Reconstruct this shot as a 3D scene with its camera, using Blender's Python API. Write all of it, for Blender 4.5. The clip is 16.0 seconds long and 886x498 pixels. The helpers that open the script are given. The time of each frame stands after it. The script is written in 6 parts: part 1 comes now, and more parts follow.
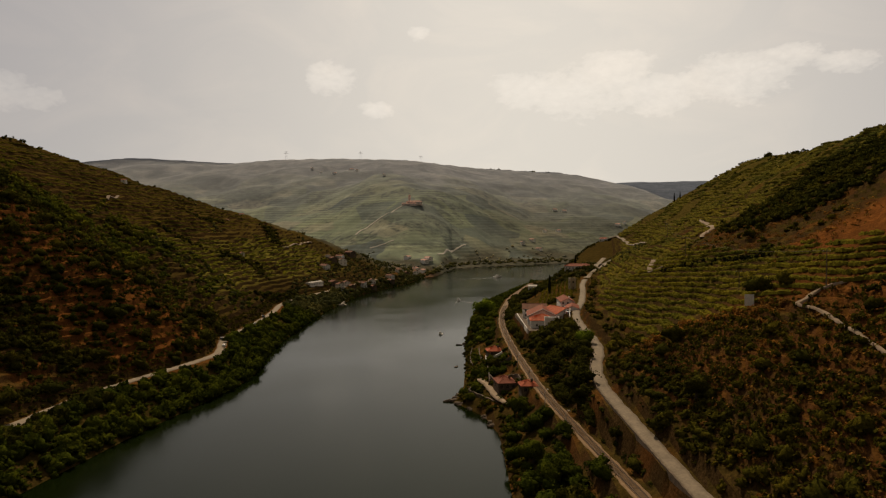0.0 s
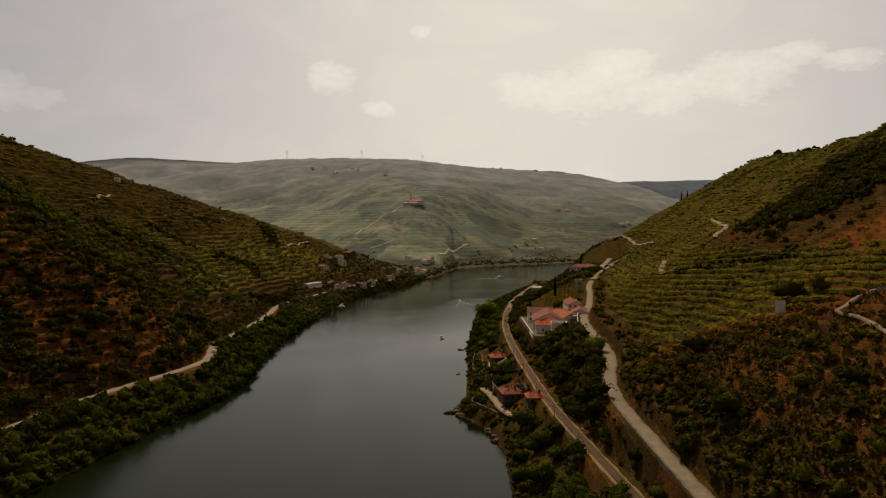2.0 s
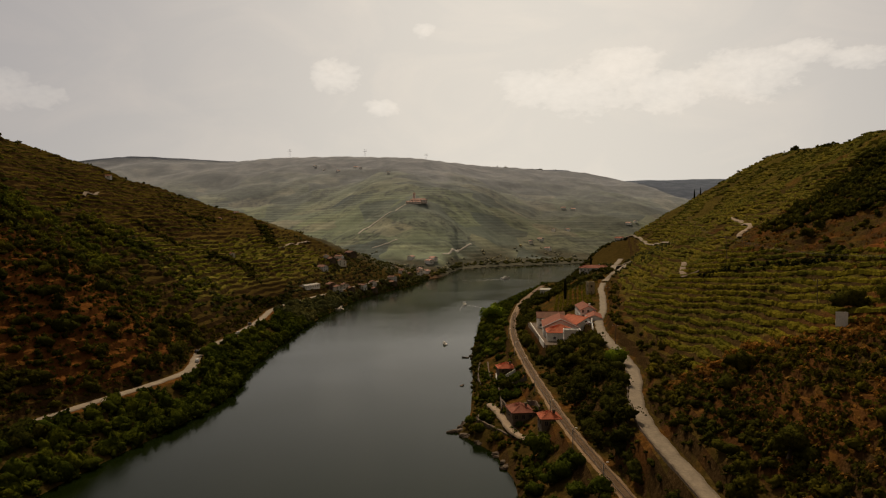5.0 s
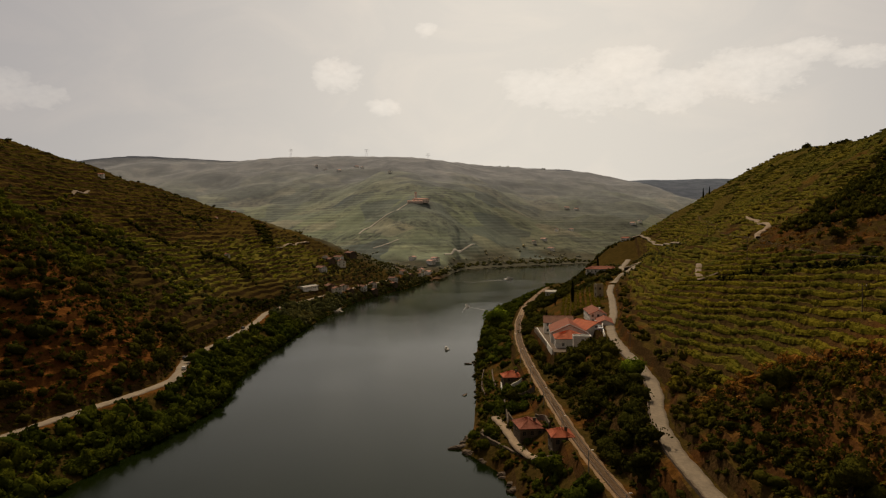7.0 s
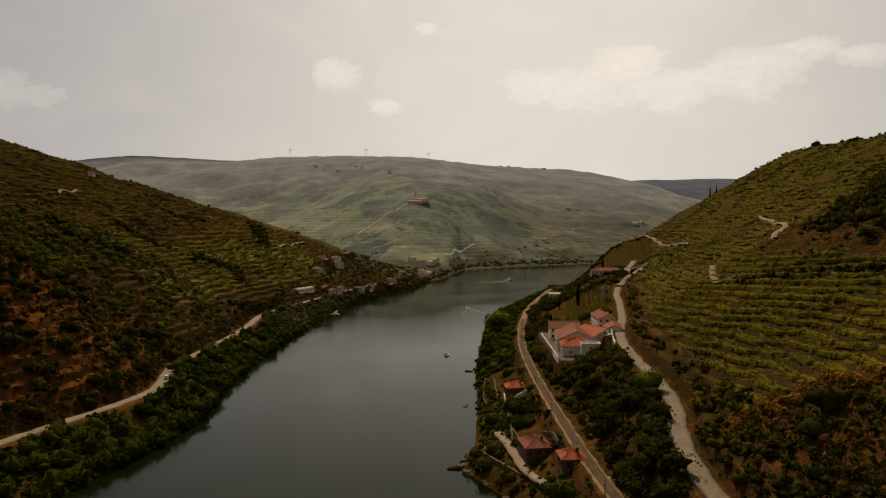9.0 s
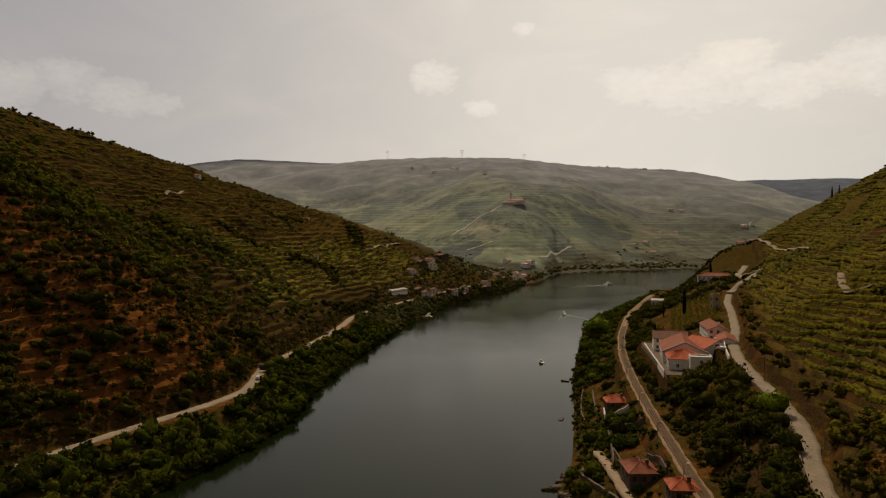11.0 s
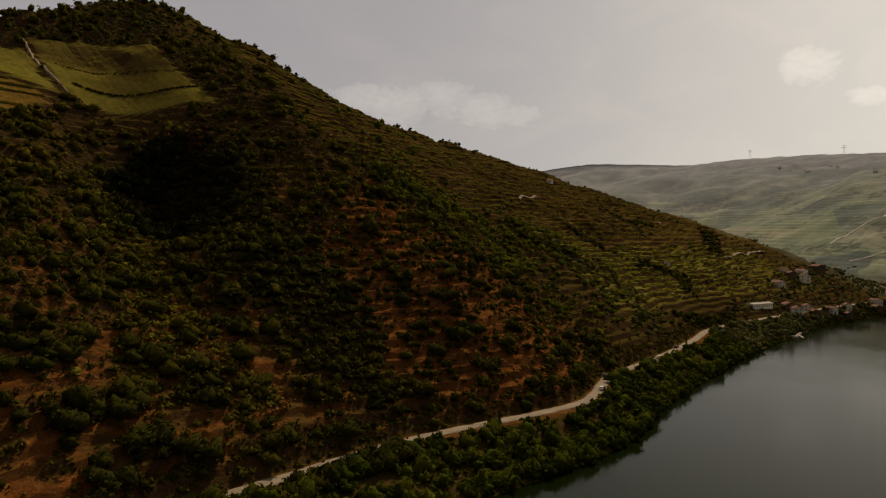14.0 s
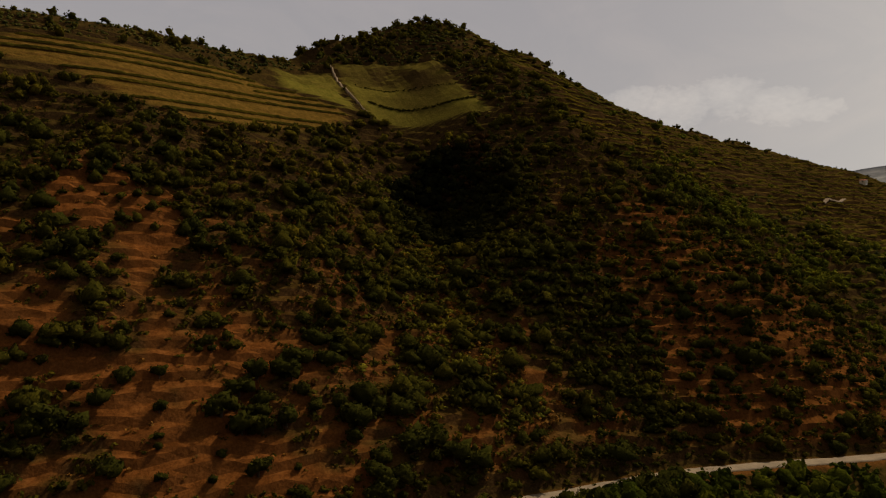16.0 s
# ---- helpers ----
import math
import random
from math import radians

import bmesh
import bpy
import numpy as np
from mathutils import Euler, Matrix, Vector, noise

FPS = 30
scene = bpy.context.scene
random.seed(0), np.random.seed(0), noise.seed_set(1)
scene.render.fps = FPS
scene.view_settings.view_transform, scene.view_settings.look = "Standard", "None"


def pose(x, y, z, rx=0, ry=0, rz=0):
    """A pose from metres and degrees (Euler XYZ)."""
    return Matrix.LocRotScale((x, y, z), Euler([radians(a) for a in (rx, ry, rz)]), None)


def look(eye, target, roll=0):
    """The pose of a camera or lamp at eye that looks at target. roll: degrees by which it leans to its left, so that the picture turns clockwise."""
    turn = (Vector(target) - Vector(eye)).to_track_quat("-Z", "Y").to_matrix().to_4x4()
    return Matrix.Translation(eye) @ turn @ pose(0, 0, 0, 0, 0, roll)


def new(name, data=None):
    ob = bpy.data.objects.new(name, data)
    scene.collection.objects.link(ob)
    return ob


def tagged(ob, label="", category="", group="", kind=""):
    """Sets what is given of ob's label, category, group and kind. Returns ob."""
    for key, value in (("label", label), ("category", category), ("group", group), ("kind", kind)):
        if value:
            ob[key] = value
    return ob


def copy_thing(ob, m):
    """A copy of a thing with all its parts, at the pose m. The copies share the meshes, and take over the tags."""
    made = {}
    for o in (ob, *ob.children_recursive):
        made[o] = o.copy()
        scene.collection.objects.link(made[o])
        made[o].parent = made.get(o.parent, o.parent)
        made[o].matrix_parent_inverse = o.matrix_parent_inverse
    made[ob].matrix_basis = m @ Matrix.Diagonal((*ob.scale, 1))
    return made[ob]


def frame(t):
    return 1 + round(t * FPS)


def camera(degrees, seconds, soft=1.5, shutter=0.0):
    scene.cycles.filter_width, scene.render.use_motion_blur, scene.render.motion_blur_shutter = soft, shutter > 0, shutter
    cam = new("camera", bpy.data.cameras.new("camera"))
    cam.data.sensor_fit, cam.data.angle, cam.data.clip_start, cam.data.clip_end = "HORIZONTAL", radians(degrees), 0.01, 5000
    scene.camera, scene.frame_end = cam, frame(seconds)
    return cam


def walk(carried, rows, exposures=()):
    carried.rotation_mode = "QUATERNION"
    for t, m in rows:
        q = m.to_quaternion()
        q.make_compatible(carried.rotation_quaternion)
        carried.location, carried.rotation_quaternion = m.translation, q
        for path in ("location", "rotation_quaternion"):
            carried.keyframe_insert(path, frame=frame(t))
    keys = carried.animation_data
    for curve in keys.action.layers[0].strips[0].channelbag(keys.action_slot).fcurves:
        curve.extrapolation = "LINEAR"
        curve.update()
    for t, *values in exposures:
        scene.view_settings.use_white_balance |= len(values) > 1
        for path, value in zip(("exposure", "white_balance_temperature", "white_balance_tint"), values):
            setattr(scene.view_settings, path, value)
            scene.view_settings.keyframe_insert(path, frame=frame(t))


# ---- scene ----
# Seconds, eye, then yaw to the left of +y, pitch and roll in degrees.
PATH = [
    (0, (-0.00, 0.00, 75.00), 0.000, -1.971, -0.301),
    (0.5, (0.15, 4.72, 74.99), 0.038, -1.969, -0.337),
    (1, (0.30, 9.42, 74.98), 0.076, -1.972, -0.341),
    (1.5, (0.42, 14.10, 74.95), 0.107, -1.990, -0.332),
    (2, (0.52, 18.77, 74.92), 0.161, -2.004, -0.352),
    (2.5, (0.60, 23.43, 74.89), 0.229, -2.000, -0.307),
    (3, (0.68, 28.10, 74.85), 0.294, -2.015, -0.320),
    (3.5, (0.74, 32.75, 74.82), 0.339, -2.040, -0.290),
    (4, (0.83, 37.37, 74.79), 0.385, -2.055, -0.335),
    (5.25, (1.09, 49.23, 74.53), 0.524, -2.056, -0.335),
    (6.5, (1.21, 61.14, 74.27), 0.637, -2.045, -0.335),
    (7, (1.17, 65.86, 74.24), 0.677, -2.049, -0.355),
    (7.5, (1.15, 70.51, 74.20), 0.686, -2.066, -0.352),
    (8, (1.18, 75.10, 74.18), 0.712, -2.062, -0.360),
    (9, (1.44, 84.42, 74.11), 0.712, -2.037, -0.352),
    (9.5, (1.61, 88.71, 74.07), 0.806, -2.003, -0.329),
    (10, (1.64, 92.37, 74.03), 2.108, -1.962, -0.284),
    (10.3, (1.56, 94.13, 74.02), 3.623, -1.936, -0.243),
    (10.5, (1.48, 95.22, 74.02), 5.014, -1.920, -0.234),
    (11, (1.25, 97.82, 74.00), 8.538, -1.874, -0.136),
    (11.5, (0.90, 100.31, 73.98), 12.544, -1.819, -0.041),
    (12, (0.41, 102.76, 73.95), 16.903, -1.766, 0.112),
    (12.5, (-0.34, 105.16, 73.92), 21.530, -1.752, 0.207),
    (13, (-1.39, 107.46, 73.88), 26.165, -1.729, 0.324),
    (13.5, (-2.66, 109.63, 73.86), 31.285, -1.670, 0.488),
    (14, (-4.07, 111.66, 73.85), 36.715, -1.615, 0.558),
    (14.5, (-5.66, 113.56, 73.85), 42.345, -1.549, 0.665),
    (15, (-7.51, 115.17, 73.85), 47.586, -1.478, 0.806),
    (15.5, (-9.62, 116.50, 73.85), 53.149, -1.411, 0.871),
    (16, (-11.86, 117.63, 73.84), 58.751, -1.343, 0.942),
]


def aim(eye, yaw, pitch, roll):
    a, p = radians(yaw), radians(pitch)
    ahead = Vector((-math.sin(a) * math.cos(p), math.cos(a) * math.cos(p), math.sin(p)))
    return look(eye, Vector(eye) + 100 * ahead, roll)


cam = camera(65.02, 16.0, soft=1.2)
walk(cam, [(t, aim(eye, yaw, pitch, roll)) for t, eye, yaw, pitch, roll in PATH], [(0.0, 0.0, 6850, 11), (16.0, 0.0, 6850, 11)])

# ---------------------------------------------------------------- world and sun
SUN_AZIMUTH, SUN_HEIGHT = radians(-12), radians(48)   # azimuth from +y towards +x
world = bpy.data.worlds.new("sky")
world.use_nodes = True
scene.world = world
wn = world.node_tree
sky = wn.nodes.new("ShaderNodeTexSky")
sky.sky_type, sky.sun_disc = "NISHITA", False
sky.sun_elevation, sky.sun_rotation = SUN_HEIGHT, SUN_AZIMUTH
sky.air_density, sky.dust_density, sky.ozone_density = 1.0, 5.0, 1.0
wn.nodes["Background"].inputs[1].default_value = 0.030
haze = wn.nodes.new("ShaderNodeMix")
haze.data_type = "RGBA"
haze.inputs[0].default_value = 0.65
haze.inputs[7].default_value = (7.5, 6.2, 4.6, 1)
wn.links.new(sky.outputs[0], haze.inputs[6])
wn.links.new(haze.outputs[2], wn.nodes["Background"].inputs[0])

sun_data = bpy.data.lights.new("sun", "SUN")
sun_data.energy, sun_data.angle, sun_data.color = 2.45, radians(3.0), (1.0, 0.80, 0.56)
sun = new("sun", sun_data)
toward = Vector((math.sin(SUN_AZIMUTH) * math.cos(SUN_HEIGHT), math.cos(SUN_AZIMUTH) * math.cos(SUN_HEIGHT), math.sin(SUN_HEIGHT)))
sun.matrix_world = look(toward * 900, (0, 0, 0))

# ---------------------------------------------------------------- mesh helpers
RNG = np.random.default_rng(7)


def array_mesh(name, verts, quads, material=None, smooth=False):
    """A mesh from arrays: verts (n, 3) and quads (m, 4)."""
    verts, quads = np.asarray(verts, np.float32), np.asarray(quads, np.int32)
    me = bpy.data.meshes.new(name)
    me.vertices.add(len(verts))
    me.vertices.foreach_set("co", verts.ravel())
    me.loops.add(quads.size)
    me.loops.foreach_set("vertex_index", quads.ravel())
    me.polygons.add(len(quads))
    me.polygons.foreach_set("loop_start", np.arange(0, quads.size, quads.shape[1], dtype=np.int32))
    me.polygons.foreach_set("use_smooth", np.full(len(quads), smooth))
    me.update(calc_edges=True)
    me.validate()
    if material:
        me.materials.append(material)
    return me


def part(name, bm, material, parent=None, label=""):
    """Link a bmesh as one mesh object under a thing or under a part."""
    me = bpy.data.meshes.new(name)
    bm.to_mesh(me)
    bm.free()
    me.materials.append(material)
    ob = new(name, me)
    ob.parent = parent
    return tagged(ob, label) if label else ob


def box(bm, x0, y0, z0, x1, y1, z1, bevel=0.0):
    made = bmesh.ops.create_cube(bm, size=1.0)["verts"]
    bmesh.ops.scale(bm, vec=(x1 - x0, y1 - y0, z1 - z0), verts=made)
    bmesh.ops.translate(bm, vec=((x0 + x1) / 2, (y0 + y1) / 2, (z0 + z1) / 2), verts=made)
    if bevel:
        edges = list({e for v in made for e in v.link_edges})
        bmesh.ops.bevel(bm, geom=edges, offset=bevel, segments=1, affect="EDGES")
    return bm


def tube(bm, a, b, r0, r1, sides=7):
    a, b = Vector(a), Vector(b)
    turn = (b - a).to_track_quat("Z", "Y").to_matrix().to_4x4()
    bmesh.ops.create_cone(bm, cap_ends=True, segments=sides, radius1=r0, radius2=r1, depth=(b - a).length,
                          matrix=Matrix.Translation((a + b) / 2) @ turn)
    return bm


# ---------------------------------------------------------------- materials
def nodes_of(name):
    m = bpy.data.materials.new(name)
    m.use_nodes = True
    return m, m.node_tree.nodes, m.node_tree.links


def ramp(n, l, source, stops):
    r = n.new("ShaderNodeValToRGB")
    e = r.color_ramp.elements
    while len(e) < len(stops):
        e.new(0.5)
    for k, (at, col) in enumerate(stops):
        e[k].position, e[k].color = at, (*col, 1)
    l.new(source, r.inputs[0])
    return r.outputs[0]


def noise_at(n, l, scale, detail=4, rough=0.6, coord="Object", distort=0.0):
    tc = n.new("ShaderNodeTexCoord")
    t = n.new("ShaderNodeTexNoise")
    t.inputs["Scale"].default_value, t.inputs["Detail"].default_value = scale, detail
    t.inputs["Roughness"].default_value, t.inputs["Distortion"].default_value = rough, distort
    l.new(tc.outputs[coord], t.inputs["Vector"])
    return t.outputs["Fac"]


def mix(n, l, fac, a, b, kind="MIX"):
    m = n.new("ShaderNodeMix")
    m.data_type, m.blend_type = "RGBA", kind
    for sock, v in ((m.inputs[0], fac), (m.inputs[6], a), (m.inputs[7], b)):
        if isinstance(v, (int, float)):
            sock.default_value = v
        elif isinstance(v, tuple):
            sock.default_value = (*v, 1)
        else:
            l.new(v, sock)
    return m.outputs[2]


def surface(name, dark, light, scale, rough=0.8, bump=0.3, metal=0.0, fine=6.0, vary=0.15):
    """A two-scale noise surface between two colours, with relief and a little difference from piece to piece."""
    m, n, l = nodes_of(name)
    b = n["Principled BSDF"]
    big, small = noise_at(n, l, scale), noise_at(n, l, scale * fine, 6)
    col = ramp(n, l, big, [(0.3, dark), (0.7, light)])
    shade = ramp(n, l, small, [(0.25, (0.72,) * 3), (0.75, (1.15,) * 3)])
    col = mix(n, l, 1.0, col, shade, "MULTIPLY")
    info = n.new("ShaderNodeObjectInfo")
    tone = ramp(n, l, info.outputs["Random"], [(0, (1 - vary,) * 3), (1, (1 + vary,) * 3)])
    l.new(mix(n, l, 1.0, col, tone, "MULTIPLY"), b.inputs["Base Color"])
    b.inputs["Roughness"].default_value, b.inputs["Metallic"].default_value = rough, metal
    if bump:
        k = n.new("ShaderNodeBump")
        k.inputs["Strength"].default_value, k.inputs["Distance"].default_value = bump, 0.05
        l.new(small, k.inputs["Height"])
        l.new(k.outputs[0], b.inputs["Normal"])
    return m


def leaves(name, dark, light, rough=0.7, even=False):
    """Foliage: tones change from leaf clump to leaf clump and from plant to plant; some light comes through."""
    m, n, l = nodes_of(name)
    b = n["Principled BSDF"]
    g = n.new("ShaderNodeNewGeometry")
    fine = noise_at(n, l, 1.7, 3, 0.7)
    col = ramp(n, l, fine, [(0.32, dark), (0.55, tuple((p + q) / 2 for p, q in zip(dark, light))), (0.72, light)])
    plant = ramp(n, l, g.outputs["Random Per Island"], [(0.0, (0.72, 0.74, 0.8)), (0.6, (1.05, 1.03, 0.95)), (1.0, (1.4, 1.25, 1.0))])
    col = mix(n, l, 0.3 if even else 1.0, col, plant, "MULTIPLY")
    broad = ramp(n, l, noise_at(n, l, 0.028, 4), [(0.33, (0.62, 0.70, 0.72)), (0.67, (1.38, 1.22, 0.9))])
    col = mix(n, l, 1.0, col, broad, "MULTIPLY")
    l.new(col, b.inputs["Base Color"])
    b.inputs["Roughness"].default_value = rough
    b.inputs["Specular IOR Level"].default_value = 0.0
    k = n.new("ShaderNodeBump")
    k.inputs["Strength"].default_value, k.inputs["Distance"].default_value = 0.9, 0.35
    l.new(fine, k.inputs["Height"])
    l.new(k.outputs[0], b.inputs["Normal"])
    t = n.new("ShaderNodeBsdfTranslucent")
    l.new(col, t.inputs[0])
    s = n.new("ShaderNodeMixShader")
    s.inputs[0].default_value = 0.22
    l.new(b.outputs[0], s.inputs[1])
    l.new(t.outputs[0], s.inputs[2])
    l.new(s.outputs[0], n["Material Output"].inputs[0])
    return m


def ground_material():
    """Hillside ground: vineyard green, scrub, dry red soil and far slopes in haze-paled colours, weighted by the land
    cover.
    """
    m, n, l = nodes_of("hillside_ground")
    b = n["Principled BSDF"]
    at = n.new("ShaderNodeAttribute")
    at.attribute_name = "cover"
    sep = n.new("ShaderNodeSeparateColor")
    l.new(at.outputs["Color"], sep.inputs[0])
    n1, n2, n3 = noise_at(n, l, 0.35, 6, 0.7), noise_at(n, l, 0.02, 5), noise_at(n, l, 1.6, 4)
    scrub = ramp(n, l, n1, [(0.3, (0.030, 0.024, 0.007)), (0.55, (0.072, 0.050, 0.014)), (0.75, (0.13, 0.080, 0.026))])
    vine = ramp(n, l, n1, [(0.3, (0.068, 0.055, 0.013)), (0.55, (0.128, 0.102, 0.023)), (0.8, (0.19, 0.135, 0.040))])
    grass = ramp(n, l, n1, [(0.3, (0.140, 0.135, 0.022)), (0.55, (0.20, 0.178, 0.032)), (0.8, (0.27, 0.215, 0.05))])
    soil = ramp(n, l, n1, [(0.3, (0.085, 0.030, 0.008)), (0.55, (0.20, 0.076, 0.020)), (0.8, (0.31, 0.130, 0.040))])
    stone = ramp(n, l, n3, [(0.3, (0.030, 0.018, 0.008)), (0.7, (0.078, 0.048, 0.022))])
    tc = n.new("ShaderNodeTexCoord")
    vo = n.new("ShaderNodeTexVoronoi")
    vo.inputs["Scale"].default_value = 0.011
    l.new(tc.outputs["Object"], vo.inputs["Vector"])
    plot = n.new("ShaderNodeSeparateColor")
    l.new(vo.outputs["Color"], plot.inputs[0])
    plots = ramp(n, l, plot.outputs[0], [(0.0, (0.56, 0.62, 0.66)), (0.35, (0.82, 0.88, 0.82)), (0.7, (0.98, 1.05, 0.82)), (1.0, (1.25, 1.14, 1.0))])
    # Paled, bluish base colours imitate haze over the far slopes.
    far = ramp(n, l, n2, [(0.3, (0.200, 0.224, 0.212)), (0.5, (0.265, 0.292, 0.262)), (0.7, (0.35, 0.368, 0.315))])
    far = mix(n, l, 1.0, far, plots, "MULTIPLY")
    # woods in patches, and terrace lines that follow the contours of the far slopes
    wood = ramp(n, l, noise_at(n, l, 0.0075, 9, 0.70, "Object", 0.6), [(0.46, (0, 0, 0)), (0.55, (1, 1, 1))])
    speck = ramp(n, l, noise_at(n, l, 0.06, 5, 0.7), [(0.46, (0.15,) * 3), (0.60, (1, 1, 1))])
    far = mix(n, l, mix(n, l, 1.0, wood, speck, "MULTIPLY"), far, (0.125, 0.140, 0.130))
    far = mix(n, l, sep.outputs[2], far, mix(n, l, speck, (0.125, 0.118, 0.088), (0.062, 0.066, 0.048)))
    level = n.new("ShaderNodeSeparateXYZ")
    l.new(tc.outputs["Object"], level.inputs[0])
    wave = n.new("ShaderNodeMath")
    wave.operation, wave.inputs[1].default_value = "MULTIPLY", 1.05
    l.new(level.outputs[2], wave.inputs[0])
    sine = n.new("ShaderNodeMath")
    sine.operation = "SINE"
    l.new(wave.outputs[0], sine.inputs[0])
    band = ramp(n, l, sine.outputs[0], [(0.1, (0.76,) * 3), (0.6, (1.08,) * 3)])
    far = mix(n, l, plot.outputs[1], far, mix(n, l, 1.0, far, band, "MULTIPLY"))
    col = mix(n, l, sep.outputs[0], scrub, vine)
    col = mix(n, l, sep.outputs[1], col, grass)
    col = mix(n, l, sep.outputs[2], col, soil)
    # Dark wall stone on steep faces, also painting in the shade of terrace risers.
    geo = n.new("ShaderNodeNewGeometry")
    nz = n.new("ShaderNodeSeparateXYZ")
    l.new(geo.outputs["Normal"], nz.inputs[0])
    steep = ramp(n, l, nz.outputs[2], [(0.66, (1, 1, 1)), (0.80, (0, 0, 0))])
    firm = n.new("ShaderNodeMath")
    firm.operation, firm.inputs[1].default_value = "MULTIPLY", 0.85
    l.new(steep, firm.inputs[0])
    earth = n.new("ShaderNodeMath")
    earth.operation, earth.inputs[1].default_value = "MULTIPLY", 0.75
    l.new(sep.outputs[2], earth.inputs[0])
    stone = mix(n, l, earth.outputs[0], stone, (0.18, 0.068, 0.019))
    col = mix(n, l, firm.outputs[0], col, stone)
    # The paler blue tones put still more haze into the remotest slopes.
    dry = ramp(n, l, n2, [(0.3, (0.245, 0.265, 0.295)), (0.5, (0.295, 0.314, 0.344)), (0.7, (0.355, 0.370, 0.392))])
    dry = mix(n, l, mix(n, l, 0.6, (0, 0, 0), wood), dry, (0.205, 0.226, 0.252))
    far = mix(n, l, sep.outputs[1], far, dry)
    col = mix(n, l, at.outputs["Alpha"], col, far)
    patch = ramp(n, l, n3, [(0.3, (0.7,) * 3), (0.7, (1.2,) * 3)])
    l.new(mix(n, l, 1.0, col, patch, "MULTIPLY"), b.inputs["Base Color"])
    b.inputs["Roughness"].default_value, b.inputs["Specular IOR Level"].default_value = 1.0, 0.0
    k = n.new("ShaderNodeBump")
    k.inputs["Strength"].default_value, k.inputs["Distance"].default_value = 0.8, 0.6
    l.new(n1, k.inputs["Height"])
    l.new(k.outputs[0], b.inputs["Normal"])
    return m


def water_material():
    m, n, l = nodes_of("river_water")
    b = n["Principled BSDF"]
    col = ramp(n, l, noise_at(n, l, 0.008, 4), [(0.35, (0.0045, 0.0085, 0.0010)), (0.65, (0.0065, 0.0110, 0.0016))])
    l.new(col, b.inputs["Base Color"])
    rough = ramp(n, l, noise_at(n, l, 0.012, 5, 0.6, "Object", 0.6), [(0.35, (0.06,) * 3), (0.65, (0.16,) * 3)])
    l.new(rough, b.inputs["Roughness"])
    b.inputs["IOR"].default_value = 1.33
    b.inputs["Specular Tint"].default_value = (0.86, 0.97, 0.64, 1)
    b.inputs["Specular IOR Level"].default_value = 0.15
    k = n.new("ShaderNodeBump")
    k.inputs["Strength"].default_value, k.inputs["Distance"].default_value = 0.25, 0.08
    l.new(noise_at(n, l, 0.9, 5, 0.65), k.inputs["Height"])
    l.new(k.outputs[0], b.inputs["Normal"])
    return m


GROUND, WATER = ground_material(), water_material()
ASPHALT = surface("pale_asphalt", (0.19, 0.152, 0.105), (0.29, 0.235, 0.165), 0.25, 0.9, 0.15)
BALLAST = surface("rail_ballast", (0.22, 0.14, 0.07), (0.32, 0.205, 0.11), 0.5, 0.95, 0.6)
RAIL_STEEL = surface("rusty_rail_steel", (0.045, 0.026, 0.016), (0.085, 0.05, 0.03), 2.0, 0.7, 0.1, 0.3)
SLEEPER = surface("dark_timber_sleeper", (0.185, 0.118, 0.06), (0.27, 0.175, 0.095), 1.0, 0.9, 0.3)
STONE = surface("schist_stone", (0.075, 0.054, 0.036), (0.17, 0.125, 0.088), 0.6, 0.95, 0.8, fine=5)
WHITEWASH = surface("whitewashed_plaster", (0.76, 0.74, 0.70), (0.87, 0.86, 0.83), 0.3, 0.9, 0.15)
TILE_RED = surface("red_clay_tile", (0.23, 0.058, 0.028), (0.37, 0.112, 0.058), 0.5, 0.85, 0.3)
TILE_ORANGE = surface("orange_clay_tile", (0.38, 0.076, 0.026), (0.54, 0.135, 0.05), 0.5, 0.85, 0.3)
TILE_OLD = surface("weathered_brown_tile", (0.16, 0.065, 0.038), (0.27, 0.12, 0.07), 0.5, 0.9, 0.3)
GLASS_DARK = surface("dark_window_glass", (0.015, 0.018, 0.02), (0.03, 0.033, 0.035), 1.0, 0.12, 0.0)
TIMBER = surface("weathered_timber", (0.10, 0.07, 0.045), (0.20, 0.14, 0.09), 1.2, 0.85, 0.4)
POLE_GREY = surface("grey_concrete_pole", (0.22, 0.21, 0.19), (0.34, 0.32, 0.29), 1.0, 0.85, 0.2)
PAINT_WHITE = surface("white_paint", (0.72, 0.71, 0.69), (0.82, 0.81, 0.79), 0.8, 0.5, 0.05)
BARK = surface("bark", (0.05, 0.036, 0.024), (0.11, 0.08, 0.055), 3.0, 0.95, 0.6)
OLIVE = leaves("olive_foliage", (0.025, 0.030, 0.006), (0.085, 0.087, 0.019))
SCRUB = leaves("scrub_foliage", (0.036, 0.039, 0.007), (0.118, 0.110, 0.020))
BRIGHT = leaves("bright_green_foliage", (0.028, 0.042, 0.006), (0.095, 0.118, 0.018))
VINE = leaves("vine_foliage", (0.105, 0.110, 0.015), (0.24, 0.205, 0.034), even=True)
DRY = leaves("dry_grass", (0.15, 0.078, 0.022), (0.36, 0.205, 0.065))
LIME = leaves("lime_green_foliage", (0.075, 0.125, 0.014), (0.22, 0.30, 0.038))
FRESH = leaves("fresh_green_foliage", (0.060, 0.075, 0.010), (0.18, 0.20, 0.030))
SPURLEAF = leaves("olive_green_bushes", (0.095, 0.105, 0.016), (0.25, 0.24, 0.042))
DEADLEAF = leaves("withered_brown_foliage", (0.045, 0.024, 0.012), (0.10, 0.055, 0.026))
